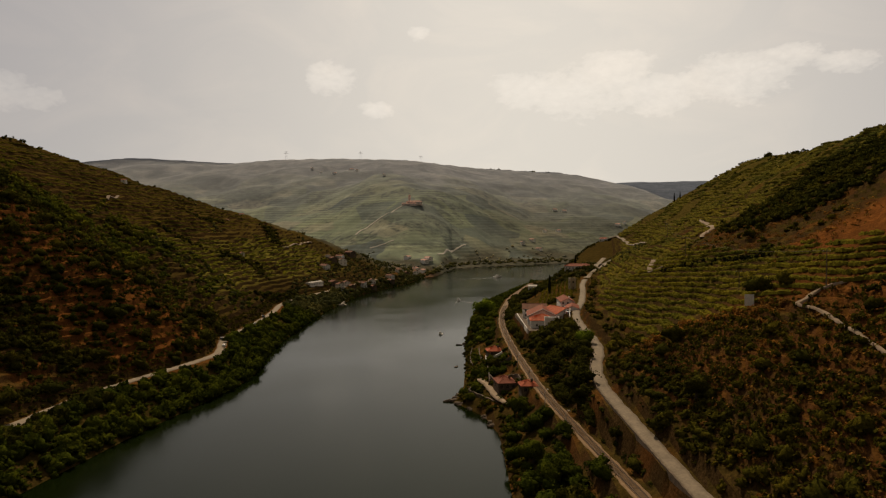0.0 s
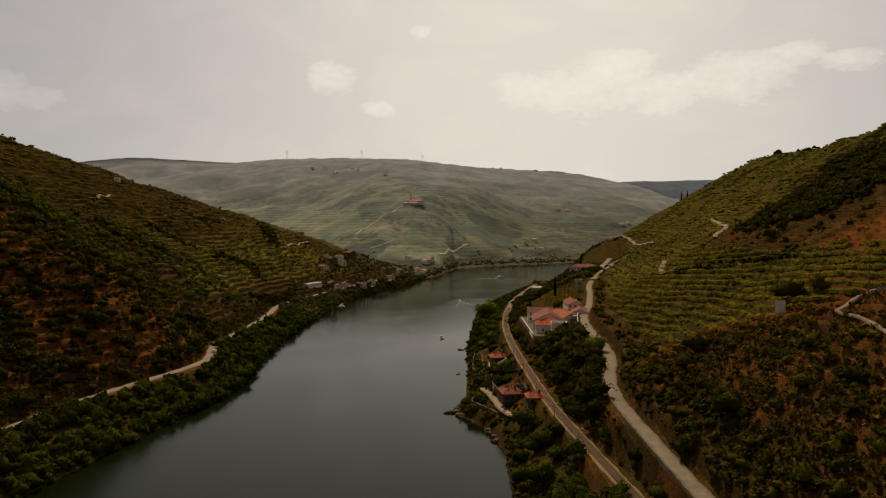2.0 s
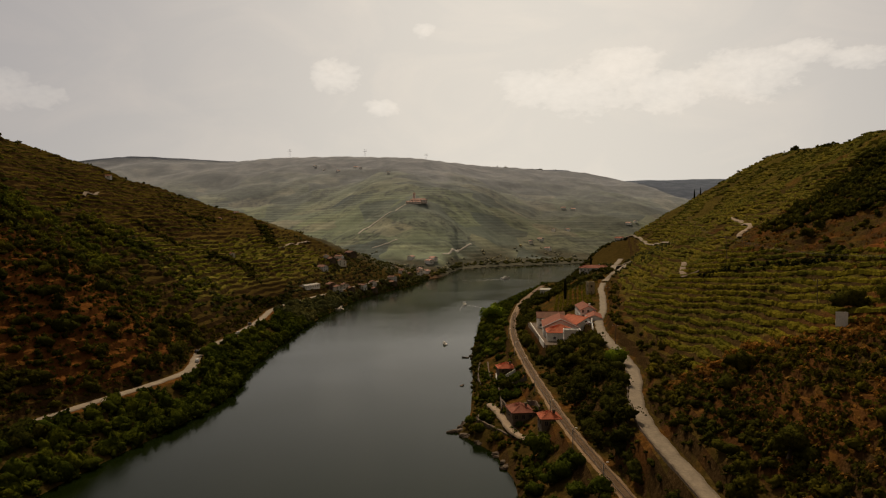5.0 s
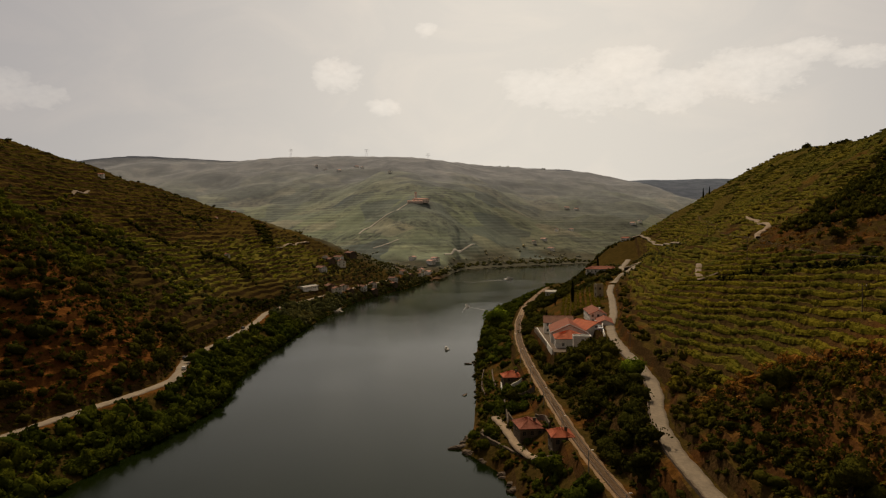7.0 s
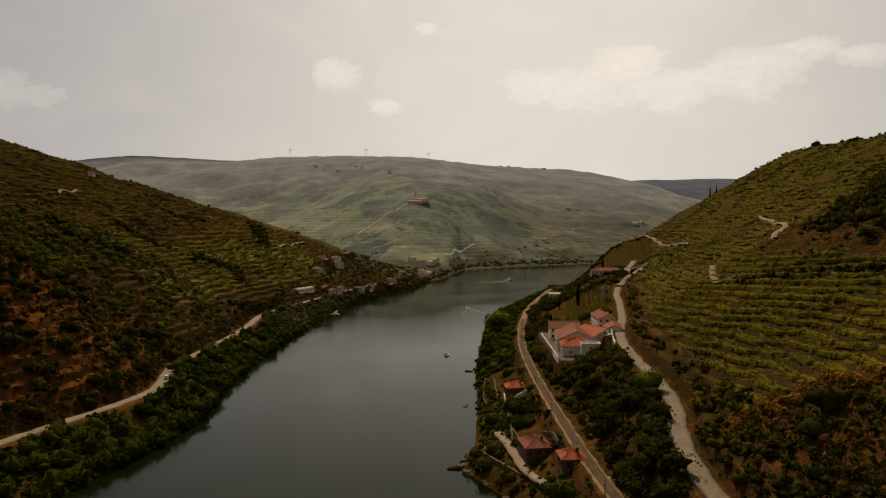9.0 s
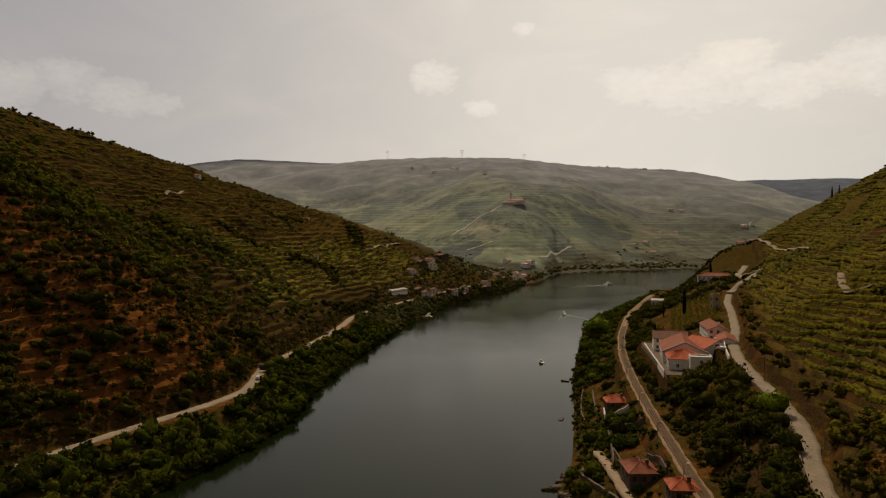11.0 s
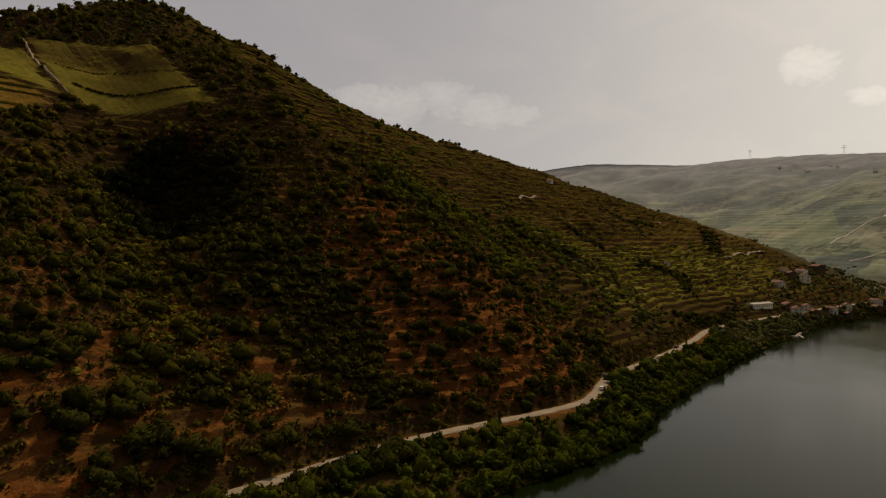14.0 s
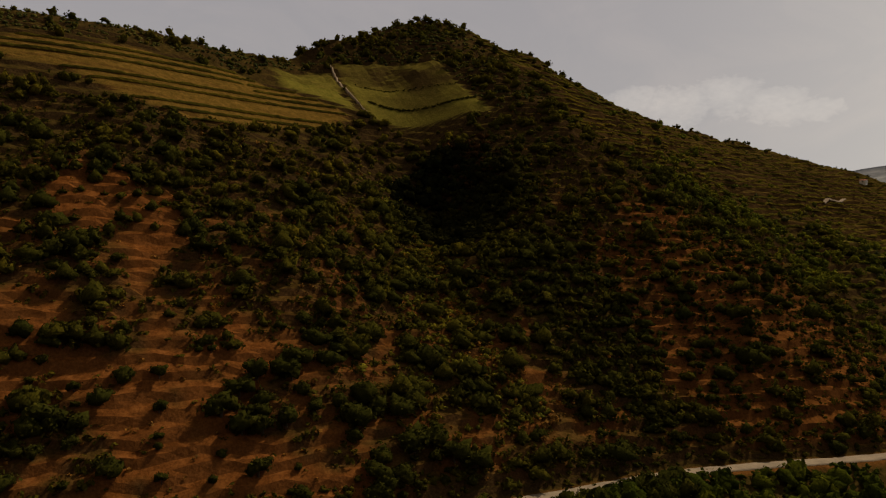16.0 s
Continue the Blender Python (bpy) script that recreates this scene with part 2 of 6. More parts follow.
# Wood colour lightened to imitate haze on the hilltop.
SUMMITLEAF = leaves("hazed_wood_foliage", (0.075, 0.088, 0.030), (0.165, 0.178, 0.064))
# Green lightened to stand in for haze on plants further off.
HAZELEAF = leaves("hazed_green_foliage", (0.065, 0.072, 0.030), (0.145, 0.150, 0.066))
# Near-black: for cypresses, and as painted shade on hollow and bank plants.
CYPRESS_SHADE = leaves("cypress_and_shade_foliage", (0.012, 0.015, 0.006), (0.032, 0.036, 0.014))
# Leaf colour paled so that far trees seem to stand in haze.
FARLEAF = leaves("far_hazed_foliage", (0.27, 0.285, 0.26), (0.36, 0.37, 0.32))
VINE_GREEN = leaves("green_vine_foliage", (0.092, 0.102, 0.014), (0.215, 0.205, 0.032), even=True)
VINE_DULL = leaves("dry_vine_foliage", (0.072, 0.068, 0.013), (0.165, 0.138, 0.027), even=True)
VINE_DARK = leaves("dull_vine_foliage", (0.098, 0.098, 0.020), (0.22, 0.195, 0.042), even=True)

# ---------------------------------------------------------------- the lie of the land
# River banks as x against y; the river bends away to +x beyond y = 1000.
LB_Y = [-800, 0, 190, 257, 287, 313, 340, 368, 390, 411, 458, 491, 531, 618, 655, 744, 800, 826, 890, 947, 1026, 1066, 1200, 1290]
LB_X = [-195, -133, -120, -110, -103.5, -98.5, -95, -97, -101.5, -103.5, -105, -104, -105, -102, -98, -89, -73, -66, -45, -35, -20, -17, 16, 110]
RB_Y = [-800, 100, 190, 245, 270, 293, 312, 365, 444, 520, 600, 640, 720, 850, 1000, 1130]
RB_X = [60, 24, 19, 20, 16, 4, 9, 12, 14, 20, 27, 33, 65, 105, 160, 240]
RAIL_Y = [-800, 60, 152, 174, 219, 240, 262, 295, 319, 370, 397, 429, 473, 491, 575, 700, 850]
RAIL_X = [75, 52, 44.4, 42.2, 38.3, 36.5, 35.4, 35.0, 34.3, 34.2, 34.8, 36.0, 40.0, 42.0, 55.0, 86, 130]
ROAD_Y = [-800, 60, 120, 165, 190, 206, 221, 231, 241, 251, 262, 272, 286, 301, 322, 353, 383, 421, 484, 510, 548, 600, 650, 696, 800, 900]
ROAD_X = [110, 62, 54.5, 52.2, 51.0, 50.3, 50.4, 51.6, 53.3, 55.8, 59.2, 61.2, 62.6, 63.6, 64.8, 67.9, 73.4, 84.2, 97.7, 102, 113, 132, 150, 168, 190, 215]
ROAD_Z = [12, 15, 17, 20, 22, 23, 23.8, 24.4, 24.9, 25.4, 25.8, 26.2, 26.6, 27, 27, 27, 27, 27.6, 29, 30, 33, 36, 38, 42, 60, 62]
LROAD_Y = [-800, 60, 160, 232, 257, 270, 287, 304, 319, 334, 348, 358, 370, 382, 402, 425, 456, 491, 533, 569, 610, 660, 760, 900]
LROAD_X = [-230, -163, -150, -140.5, -139, -137, -132.5, -127.5, -122, -118, -114.5, -115.5, -119, -122.3, -127.5, -126, -125.3, -126.3, -129.5, -134.5, -132, -121, -99, -62]
LROAD_H = 10.0
# The left ridge: crest place and height against y.
CREST_Y = [-800, 60, 150, 240, 342, 420, 490, 560, 660, 760, 850, 950, 1010, 1070, 1120]
CREST_X = [-420, -350, -350, -400, -405, -390, -400, -400, -400, -420, -334, -258, -184, -120, -110]
CREST_H = [146, 160, 163, 166, 214, 192, 172, 161, 153, 153, 115, 84, 51, 20, 7]
# The far shore as y against x, and the far skyline.
FAR_X = [-1600, -400, -200, -100, -17, 18, 110, 236, 500, 900, 2600]
FAR_Y = [1350, 1230, 1130, 1060, 1004, 1200, 1290, 1352, 1430, 1480, 1600]
SKYLINE_X = [-2600, -1518, -1283, -858, -670, -434, -198, -9, 274, 509, 750, 890, 1020, 1150, 2600]
SKYLINE_H = [310, 358, 376, 346, 358, 360, 344, 325, 319, 311, 266, 216, 174, 133, 90]


def eased(ys, xs, width=14.0):
    """The same line, with its corners rounded."""
    y = np.arange(ys[0], ys[-1] + 2, 2.0)
    x = np.interp(y, ys, xs)
    k = np.hanning(int(width / 2) * 2 + 3)
    pad = len(k) // 2
    return y, np.convolve(np.r_[np.full(pad, x[0]), x, np.full(pad, x[-1])], k / k.sum(), "valid")


RAIL_Y, RAIL_X = eased(RAIL_Y, RAIL_X, 30)
ROAD_Z = eased(ROAD_Y, ROAD_Z, 30)[1]
ROAD_Y, ROAD_X = eased(ROAD_Y, ROAD_X, 14)
LROAD_Y, LROAD_X = eased(LROAD_Y, LROAD_X, 16)
LB_Y, LB_X = eased(LB_Y, LB_X, 20)
CREST_H = eased(CREST_Y, CREST_H, 60)[1]
CREST_Y, CREST_X = eased(CREST_Y, CREST_X, 60)


SMOOTH_X = np.arange(-1600, 2601, 10.0)
SMOOTH_Y = np.interp(SMOOTH_X, FAR_X, FAR_Y)
SMOOTH_Y = np.convolve(np.r_[np.full(20, SMOOTH_Y[0]), SMOOTH_Y, np.full(20, SMOOTH_Y[-1])], np.hanning(43)[1:-1] / np.hanning(43).sum(), "valid")


def step(a, b, v):
    u = np.clip((np.asarray(v, float) - a) / (b - a), 0, 1)
    return u * u * (3 - 2 * u)


def waves(x, y, size, seed):
    """Smooth noise of about -1 to 1, from a few turned sine waves."""
    r = np.random.default_rng(seed)
    out = 0
    for k in range(6):
        a, f, p = r.uniform(0, 6.28), (0.7 + 0.9 * r.random()) * 6.28 / size, r.uniform(0, 6.28, 2)
        u = x * np.cos(a) + y * np.sin(a)
        v = -x * np.sin(a) + y * np.cos(a)
        out = out + np.sin(u * f + p[0] + 1.3 * np.sin(v * f * 0.6 + p[1]))
    return out / 3.2


def base_height(x, y):
    """Height of the slopes without terraces."""
    x, y = np.asarray(x, float), np.asarray(y, float)
    lb, rb = np.interp(y, LB_Y, LB_X), np.interp(y, RB_Y, RB_X)
    rail, road, road_z = np.interp(y, RAIL_Y, RAIL_X), np.interp(y, ROAD_Y, ROAD_X), np.interp(y, ROAD_Y, ROAD_Z)
    lroad = np.interp(y, LROAD_Y, LROAD_X)
    rough = waves(x, y, 60, 1) * 2.2 + waves(x, y, 17, 2) * 0.7
    # left side
    cx, ch = np.interp(y, CREST_Y, CREST_X), np.interp(y, CREST_Y, CREST_H)
    t = lroad - 4 - x
    u = np.clip(t / np.maximum(lroad - 4 - cx, 20), 0, None)
    rise = np.where(u < 1, 0.82 * np.clip(u, 0, 1) + 0.18 * (1 - (1 - np.clip(u, 0, 1)) ** 2), 1 - 0.25 * (u - 1))
    gully = np.exp(-((y - (205 + 0.42 * t)) / 26) ** 2) * 13 * step(10, 90, t) * (1 - step(150, 260, t))
    gully += np.exp(-((y - (430 + 0.25 * t)) / 30) ** 2) * 8 * step(20, 90, t) * (1 - step(130, 240, t))
    # Pit deepened so that the hollow turns dark.
    gully += 15 * np.exp(-((x + 264) / 21) ** 2 - ((y - 270) / 17) ** 2)
    left_high = np.minimum(LROAD_H, ch) + (ch - np.minimum(LROAD_H, ch)) * rise - gully + rough * step(4, 50, t) * (1 - 0.85 * step(128, 145, t) * (1 - step(200, 215, t)) * (1 - step(300, 330, y))) + 1.6 * step(0.5, 3, t)
    d = lb - x
    left_low = np.interp(d / np.maximum(lb - lroad - 4, 5), [-1.5, -0.2, 0, 0.25, 0.75, 1], [-5, -2, 0.1, 2.9, 8.2, LROAD_H]) * np.minimum(1, np.maximum(ch, 6) / LROAD_H)
    left = np.where(x > lroad + 4, left_low, np.where(x > lroad - 4, LROAD_H * np.minimum(1, np.maximum(ch, 6) / LROAD_H), left_high))
    # right side
    s = x - road
    slope = 0.53 * s + 7 * step(0, 30, s) * (1 - step(160, 270, y))
    ridge = 157 + 5 * np.sin(y / 130)
    high = road_z + 2.8 * step(3.2, 5.0, s) + slope - 0.53 * 3.2
    high = np.where(high > ridge - 16, ridge - 16 * np.exp(-(high - ridge + 16) / 16), high)
    high = high + rough * step(12, 60, s) * (0.45 + 0.55 * step(90, 130, s))
    f = (x - rail - 3.5) / np.maximum(road - rail - 7, 4)
    between = 14 + (road_z - 14.4) * step(0.02, 0.92, f) + rough * 0.5 * step(0, 0.3, f) * (1 - step(0.7, 1, f))
    pad = step(347, 354, y) * (1 - step(430, 442, y)) * step(42.5, 44.5, x) * (1 - step(-6.5, -4.0, x - road))
    between = between * (1 - pad) + (20.4 + 4.9 * step(65.0, 66.2, x)) * pad
    g = (x - rb) / np.maximum(rail - 3.5 - rb, 4)
    low = np.interp(g, [-1.5, -0.2, 0, 0.12, 0.5, 0.9, 1], [-5, -2, 0.1, 2.2, 6.5, 10.5, 14])
    right = np.where(x > road + 3.2, high, np.where(x > road - 3.2, road_z, np.where(x > rail + 3.5, between, np.where(x > rail - 3.5, 14, low))))
    nose = (1 - step(740, 1010, y - 0.55 * (x - 150)))
    right = right * nose + np.minimum(right, -3 + 0 * right) * (1 - nose)
    near = np.where(x < (lb + rb) / 2, left, right)
    # far side
    q = y - np.interp(x, FAR_X, FAR_Y)
    up = step(30, 320, q)
    q = q * (1 - up) + (y - np.interp(x, SMOOTH_X, SMOOTH_Y)) * up
    sky_h = np.interp(x, SKYLINE_X, SKYLINE_H)
    far = 3 * step(-8, 10, q) - 4 * (1 - step(-20, 2, q)) + (sky_h - 12) * step(-150, 1750, q) * step(0, 260, q) ** 0.5
    far = far + 62 * np.exp(-((x + 60 + 0.12 * (q - 500)) / 190) ** 2) * step(20, 520, q) * (1 - step(560, 1150, q))
    far = far + (waves(x, y, 420, 5) * 13 - 4 * np.abs(waves(x, y, 300, 6)) + waves(x, y, 120, 9) * 1.5) * step(60, 700, q) * (1 - step(1000, 1600, q)) + waves(x, y, 90, 8) * 3 * step(0, 120, q)
    far = far - 120 * step(1800, 2600, q)
    far = np.maximum(far, (350 + 7 * waves(x, y, 900, 91) + 4 * waves(x, y, 300, 92)) * np.exp(-((y - 4650) / 1300) ** 2) * step(500, 1150, x))
    return np.maximum(near, np.where(q > -25, far, -50))


def high_fields(x, y):
    """The golden strips and the green plots high on the left slope."""
    w = 2 * waves(x, y, 60, 61)
    lower = np.interp(y, [60, 111, 128, 152, 165, 193, 229, 250], [312, 309, 304, 292, 284, 289, 304, 318])
    upper = np.interp(y, [60, 110, 140, 172, 205, 230, 253], [320, 323, 330, 336, 345, 338, 323])
    gold = step(0, 3, -x + w - lower) * (1 - step(0, 3, -x + w - upper)) * (1 - step(248, 254, y))
    near = np.interp(-x, [290, 315, 340, 376], [276, 267, 259, 264])
    u = -x + 0.55 * (y - 268)
    green = step(0, 2.5, y - near) * (1 - step(315, 319, y)) * step(320, 322.5, u) * (1 - step(375, 378, u + w))
    small = step(0, 4, -x - upper - 4 + w) * (1 - step(364, 370, -x)) * step(226, 231, y) * (1 - step(-4, -1.5, y - near))
    return gold, np.maximum(green, small)


def olive_terraces(x, y):
    """The steep red terraces with rows of small olives above the bend of the river road."""
    t, w = np.interp(y, LROAD_Y, LROAD_X) - x, waves(x, y, 34, 45)
    return step(5, 9, t) * (1 - step(0, 16, t - np.interp(y, [270, 300, 330, 370, 420], [14, 52, 96, 84, 40]) + 14 * w)) * step(284, 298, y + 5 * w) * (1 - step(396, 420, y + 0.25 * t + 9 * w))


def bare_soil(x, y):
    """Open patches of bare red earth on the left slope."""
    w = 0.45 * waves(x, y, 14, 17) + 0.3 * waves(x, y, 33, 18)
    out = 0 * np.asarray(x, float)
    for cx, cy, a, c in ((-176, 146, 21, 23), (-160, 166, 11, 22), (-189, 168, 10, 14), (-228, 151, 14, 11), (-241, 134, 12, 16), (-150, 182, 5, 14), (-196, 118, 12, 9), (-212, 345, 7, 11), (-228, 352, 5, 8), (-140, 120, 7, 18)):
        out = np.maximum(out, 1 - step(0.7, 1.15, np.hypot((x - cx) / a, (y - cy) / c) + w))
    return np.maximum(out, 0.82 * olive_terraces(x, y))


def dense_gully(x, y):
    """The wooded gully on the left slope."""
    left = 255 + 0.5 * np.maximum(0, x + 172) + 5 * waves(x, y, 30, 19)
    return step(0, 7, y - left) * (1 - step(292, 306, y + 0.12 * (x + 200) + 7 * waves(x, y, 30, 20))) * step(8, 16, np.interp(y, LROAD_Y, LROAD_X) - x) * step(-295, -262, x) * (1 - olive_terraces(x, y))


def brown_slope(x, y):
    """Dry brown vineyard terraces high on the left side."""
    return step(236, 252, -x + 6 * waves(x, y, 50, 25) + 0.12 * (y - 400)) * step(352, 372, y + 5 * waves(x, y, 30, 26)) * (1 - step(930, 1000, y))


def vine_edge(x):
    """The lower edge of the right-hand vineyard, as y against x."""
    return np.interp(x, [55, 72, 80, 90, 102, 112, 130], [236, 232, 226, 203, 196, 180, 168])


def cover(x, y):
    """Land cover weights: vineyard, green grass, bare soil, far slopes; on the far side grass carries painted haze and
    soil darkens.
    """
    lroad, road = np.interp(y, LROAD_Y, LROAD_X), np.interp(y, ROAD_Y, ROAD_X)
    w = waves(x, y, 45, 11)
    vine = step(8, 16, x - road) * step(-3, 3, y - vine_edge(x) + 2 * w) * (1 - step(560, 640, y)) * (1 - step(64, 72, x - road + 4 * w + 0.10 * (y - 330) * (y < 420)))
    vine = np.maximum(vine, step(385, 420, y - 0.2 * (x - 150) + 8 * w) * step(8, 14, x - road) * (1 - step(240, 300, x - road)) * (1 - step(780, 900, y)) * (0.55 + 0.45 * step(-0.5, 0.2, waves(x, y, 80, 27))))
    tl = lroad - x
    vine = np.maximum(vine, step(20, 40, tl) * step(455, 500, y - 0.35 * tl + 14 * w) * (1 - step(800, 900, y)) * step(-0.9, -0.3, w))
    gold, green = high_fields(x, y)
    vine = np.maximum(vine, gold)
    brown = brown_slope(x, y)
    vine = np.maximum(vine * (1 - 0.6 * brown), 0.45 * brown)
    u = -x + 0.55 * (y - 268)
    gold_tone = 0.35 * gold
    vine, green = np.maximum(vine, green), green * (1 - 0.45 * step(335, 336.5, u)) * (1 - 0.6 * step(352, 354, u))
    green = np.maximum(green, gold_tone)
    grass = np.maximum(green, 0.85 * step(20, 40, tl) * step(455, 500, y - 0.2 * tl) * (1 - step(760, 860, y)) * step(-0.6, 0.0, waves(x, y, 60, 14)) * (1 - brown))
    soil = step(4, 12, tl) * (1 - step(395, 430, y + 0.3 * tl + 16 * w)) * (1 - step(60, 125, tl + 22 * w)) * (0.15 + 0.6 * step(-0.3, 0.5, waves(x, y, 27, 15) + 0.6 * waves(x, y, 9, 16)))
    soil = np.maximum(soil * (1 - dense_gully(x, y)), bare_soil(x, y))
    soil = np.maximum(soil, np.maximum(0.08 * brown, 0.42 * gold))
    soil = np.maximum(soil, (0.5 + 0.35 * step(34, 50, x - road)) * step(5, 12, x - road) * (1 - step(205, 245, y + 8 * w)) * step(-0.8, 0.6, w + 0.2))
    soil = np.maximum(soil, step(70, 74, x - road) * (1 - step(262, 275, y)) * step(205, 212, y) * (1 - step(125, 140, x - road)))
    soil = np.maximum(soil, 0.6 * (1 - step(3, 5.5, np.abs(tl + 1))))
    soil = np.maximum(soil, 0.5 * step(0.1, 0.9, waves(x, y, 28, 12)) * (x > 0) * (y < 600) * (1 - 0.8 * vine))
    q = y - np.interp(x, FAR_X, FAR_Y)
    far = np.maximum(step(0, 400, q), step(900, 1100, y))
    # Far side: this weight grows with distance and mixes in the haze tones.
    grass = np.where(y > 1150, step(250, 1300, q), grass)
    soil = np.where(q > -30, (1 - step(70, 190, q + 60 * waves(x, y, 160, 28) + 0.25 * np.maximum(0, 60 - x))) * step(-160, -60, x), soil)
    soil = np.maximum(soil, 0.5 * step(60, 240, x + 0.15 * q) * step(40, 120, q) * (1 - step(450, 900, q + 120 * waves(x, y, 260, 29))) * (y > 1150))
    return np.stack([vine, grass, np.clip(soil, 0, 1), far], -1)


def terrace_amount(x, y):
    green = high_fields(x, y)[1]
    lroad, road = np.interp(y, LROAD_Y, LROAD_X), np.interp(y, ROAD_Y, ROAD_X)
    return np.clip(step(4.5, 7, lroad - x) + step(5, 8, x - road), 0, 1) * (1 - step(900, 1000, y)) * (1 - green) * (1 - 0.8 * high_fields(x, y)[0])


STEP_LEFT, STEP_RIGHT = 3.6, 2.3


def tilt(x, y):
    """The terraces on the right fall gently towards the far end."""
    return np.where(np.asarray(x) > 0, 0.08 * (np.clip(y, 100, 420) - 300), 0.0)


def height(x, y):
    """Height of the ground, with its terraces cut into the slopes."""
    x, y = np.asarray(x, float), np.asarray(y, float)
    z = base_height(x, y)
    s = np.where(x < 0, STEP_LEFT, STEP_RIGHT)
    w = (z + tilt(x, y)) / s + 0.22 * waves(x, y, 38, 21) + np.where((x < 0) & (y < 440), 0.13 * waves(x, y, 10, 22), 0.0)
    k = np.floor(w)
    lean = np.where(x < 0, 0.30 + 0.22 * (y < 250), 0.10)
    t = step(0.68, 1.0, w - k) * (1 - lean) + lean * (w - k)
    return z + terrace_amount(x, y) * ((k + t) - w) * s


def lines(*pieces):
    out = [pieces[0][0]]
    for a, b, d in pieces:
        n = max(1, round((b - a) / d))
        out += list(np.linspace(a, b, n + 1)[1:])
    return np.array(out)


def build_ground():
    xs = lines((-3000, -1500, 90), (-1500, -700, 30), (-700, -420, 12), (-420, -345, 3.0), (-345, -118, 1.1), (-118, -88, 2), (-88, 0, 5), (0, 40, 1.6), (40, 140, 1.2), (140, 200, 1.8), (200, 230, 2), (230, 290, 2.6), (290, 480, 5), (480, 1000, 26), (1000, 3000, 90))
    ys = lines((-800, 40, 24), (40, 110, 4), (110, 430, 3.2), (430, 700, 4.2), (700, 1150, 7), (1150, 2000, 14), (2000, 3000, 25), (3000, 4700, 80))
    X, Y = np.meshgrid(xs, ys)
    Z = height(X, Y)
    nx, ny = len(xs), len(ys)
    i = np.arange(ny - 1)[:, None] * nx + np.arange(nx - 1)[None]
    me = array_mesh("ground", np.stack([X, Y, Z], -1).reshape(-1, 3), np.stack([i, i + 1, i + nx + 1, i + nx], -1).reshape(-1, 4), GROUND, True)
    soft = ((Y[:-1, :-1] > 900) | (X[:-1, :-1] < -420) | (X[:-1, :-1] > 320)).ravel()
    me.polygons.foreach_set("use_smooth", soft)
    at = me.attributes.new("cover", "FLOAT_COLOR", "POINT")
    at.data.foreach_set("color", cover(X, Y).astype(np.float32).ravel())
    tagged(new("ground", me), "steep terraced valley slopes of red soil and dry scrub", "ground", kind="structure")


build_ground()

# water: one level sheet
xs, ys = np.linspace(-1200, 3000, 30), np.linspace(-800, 1900, 30)
X, Y = np.meshgrid(xs, ys)
i = np.arange(29)[:, None] * 30 + np.arange(29)[None]
tagged(new("water", array_mesh("water", np.stack([X, Y, 0 * X], -1).reshape(-1, 3), np.stack([i, i + 1, i + 31, i + 30], -1).reshape(-1, 4), WATER)),
       "calm grey-green river water reflecting a hazy sky", "river", kind="structure")


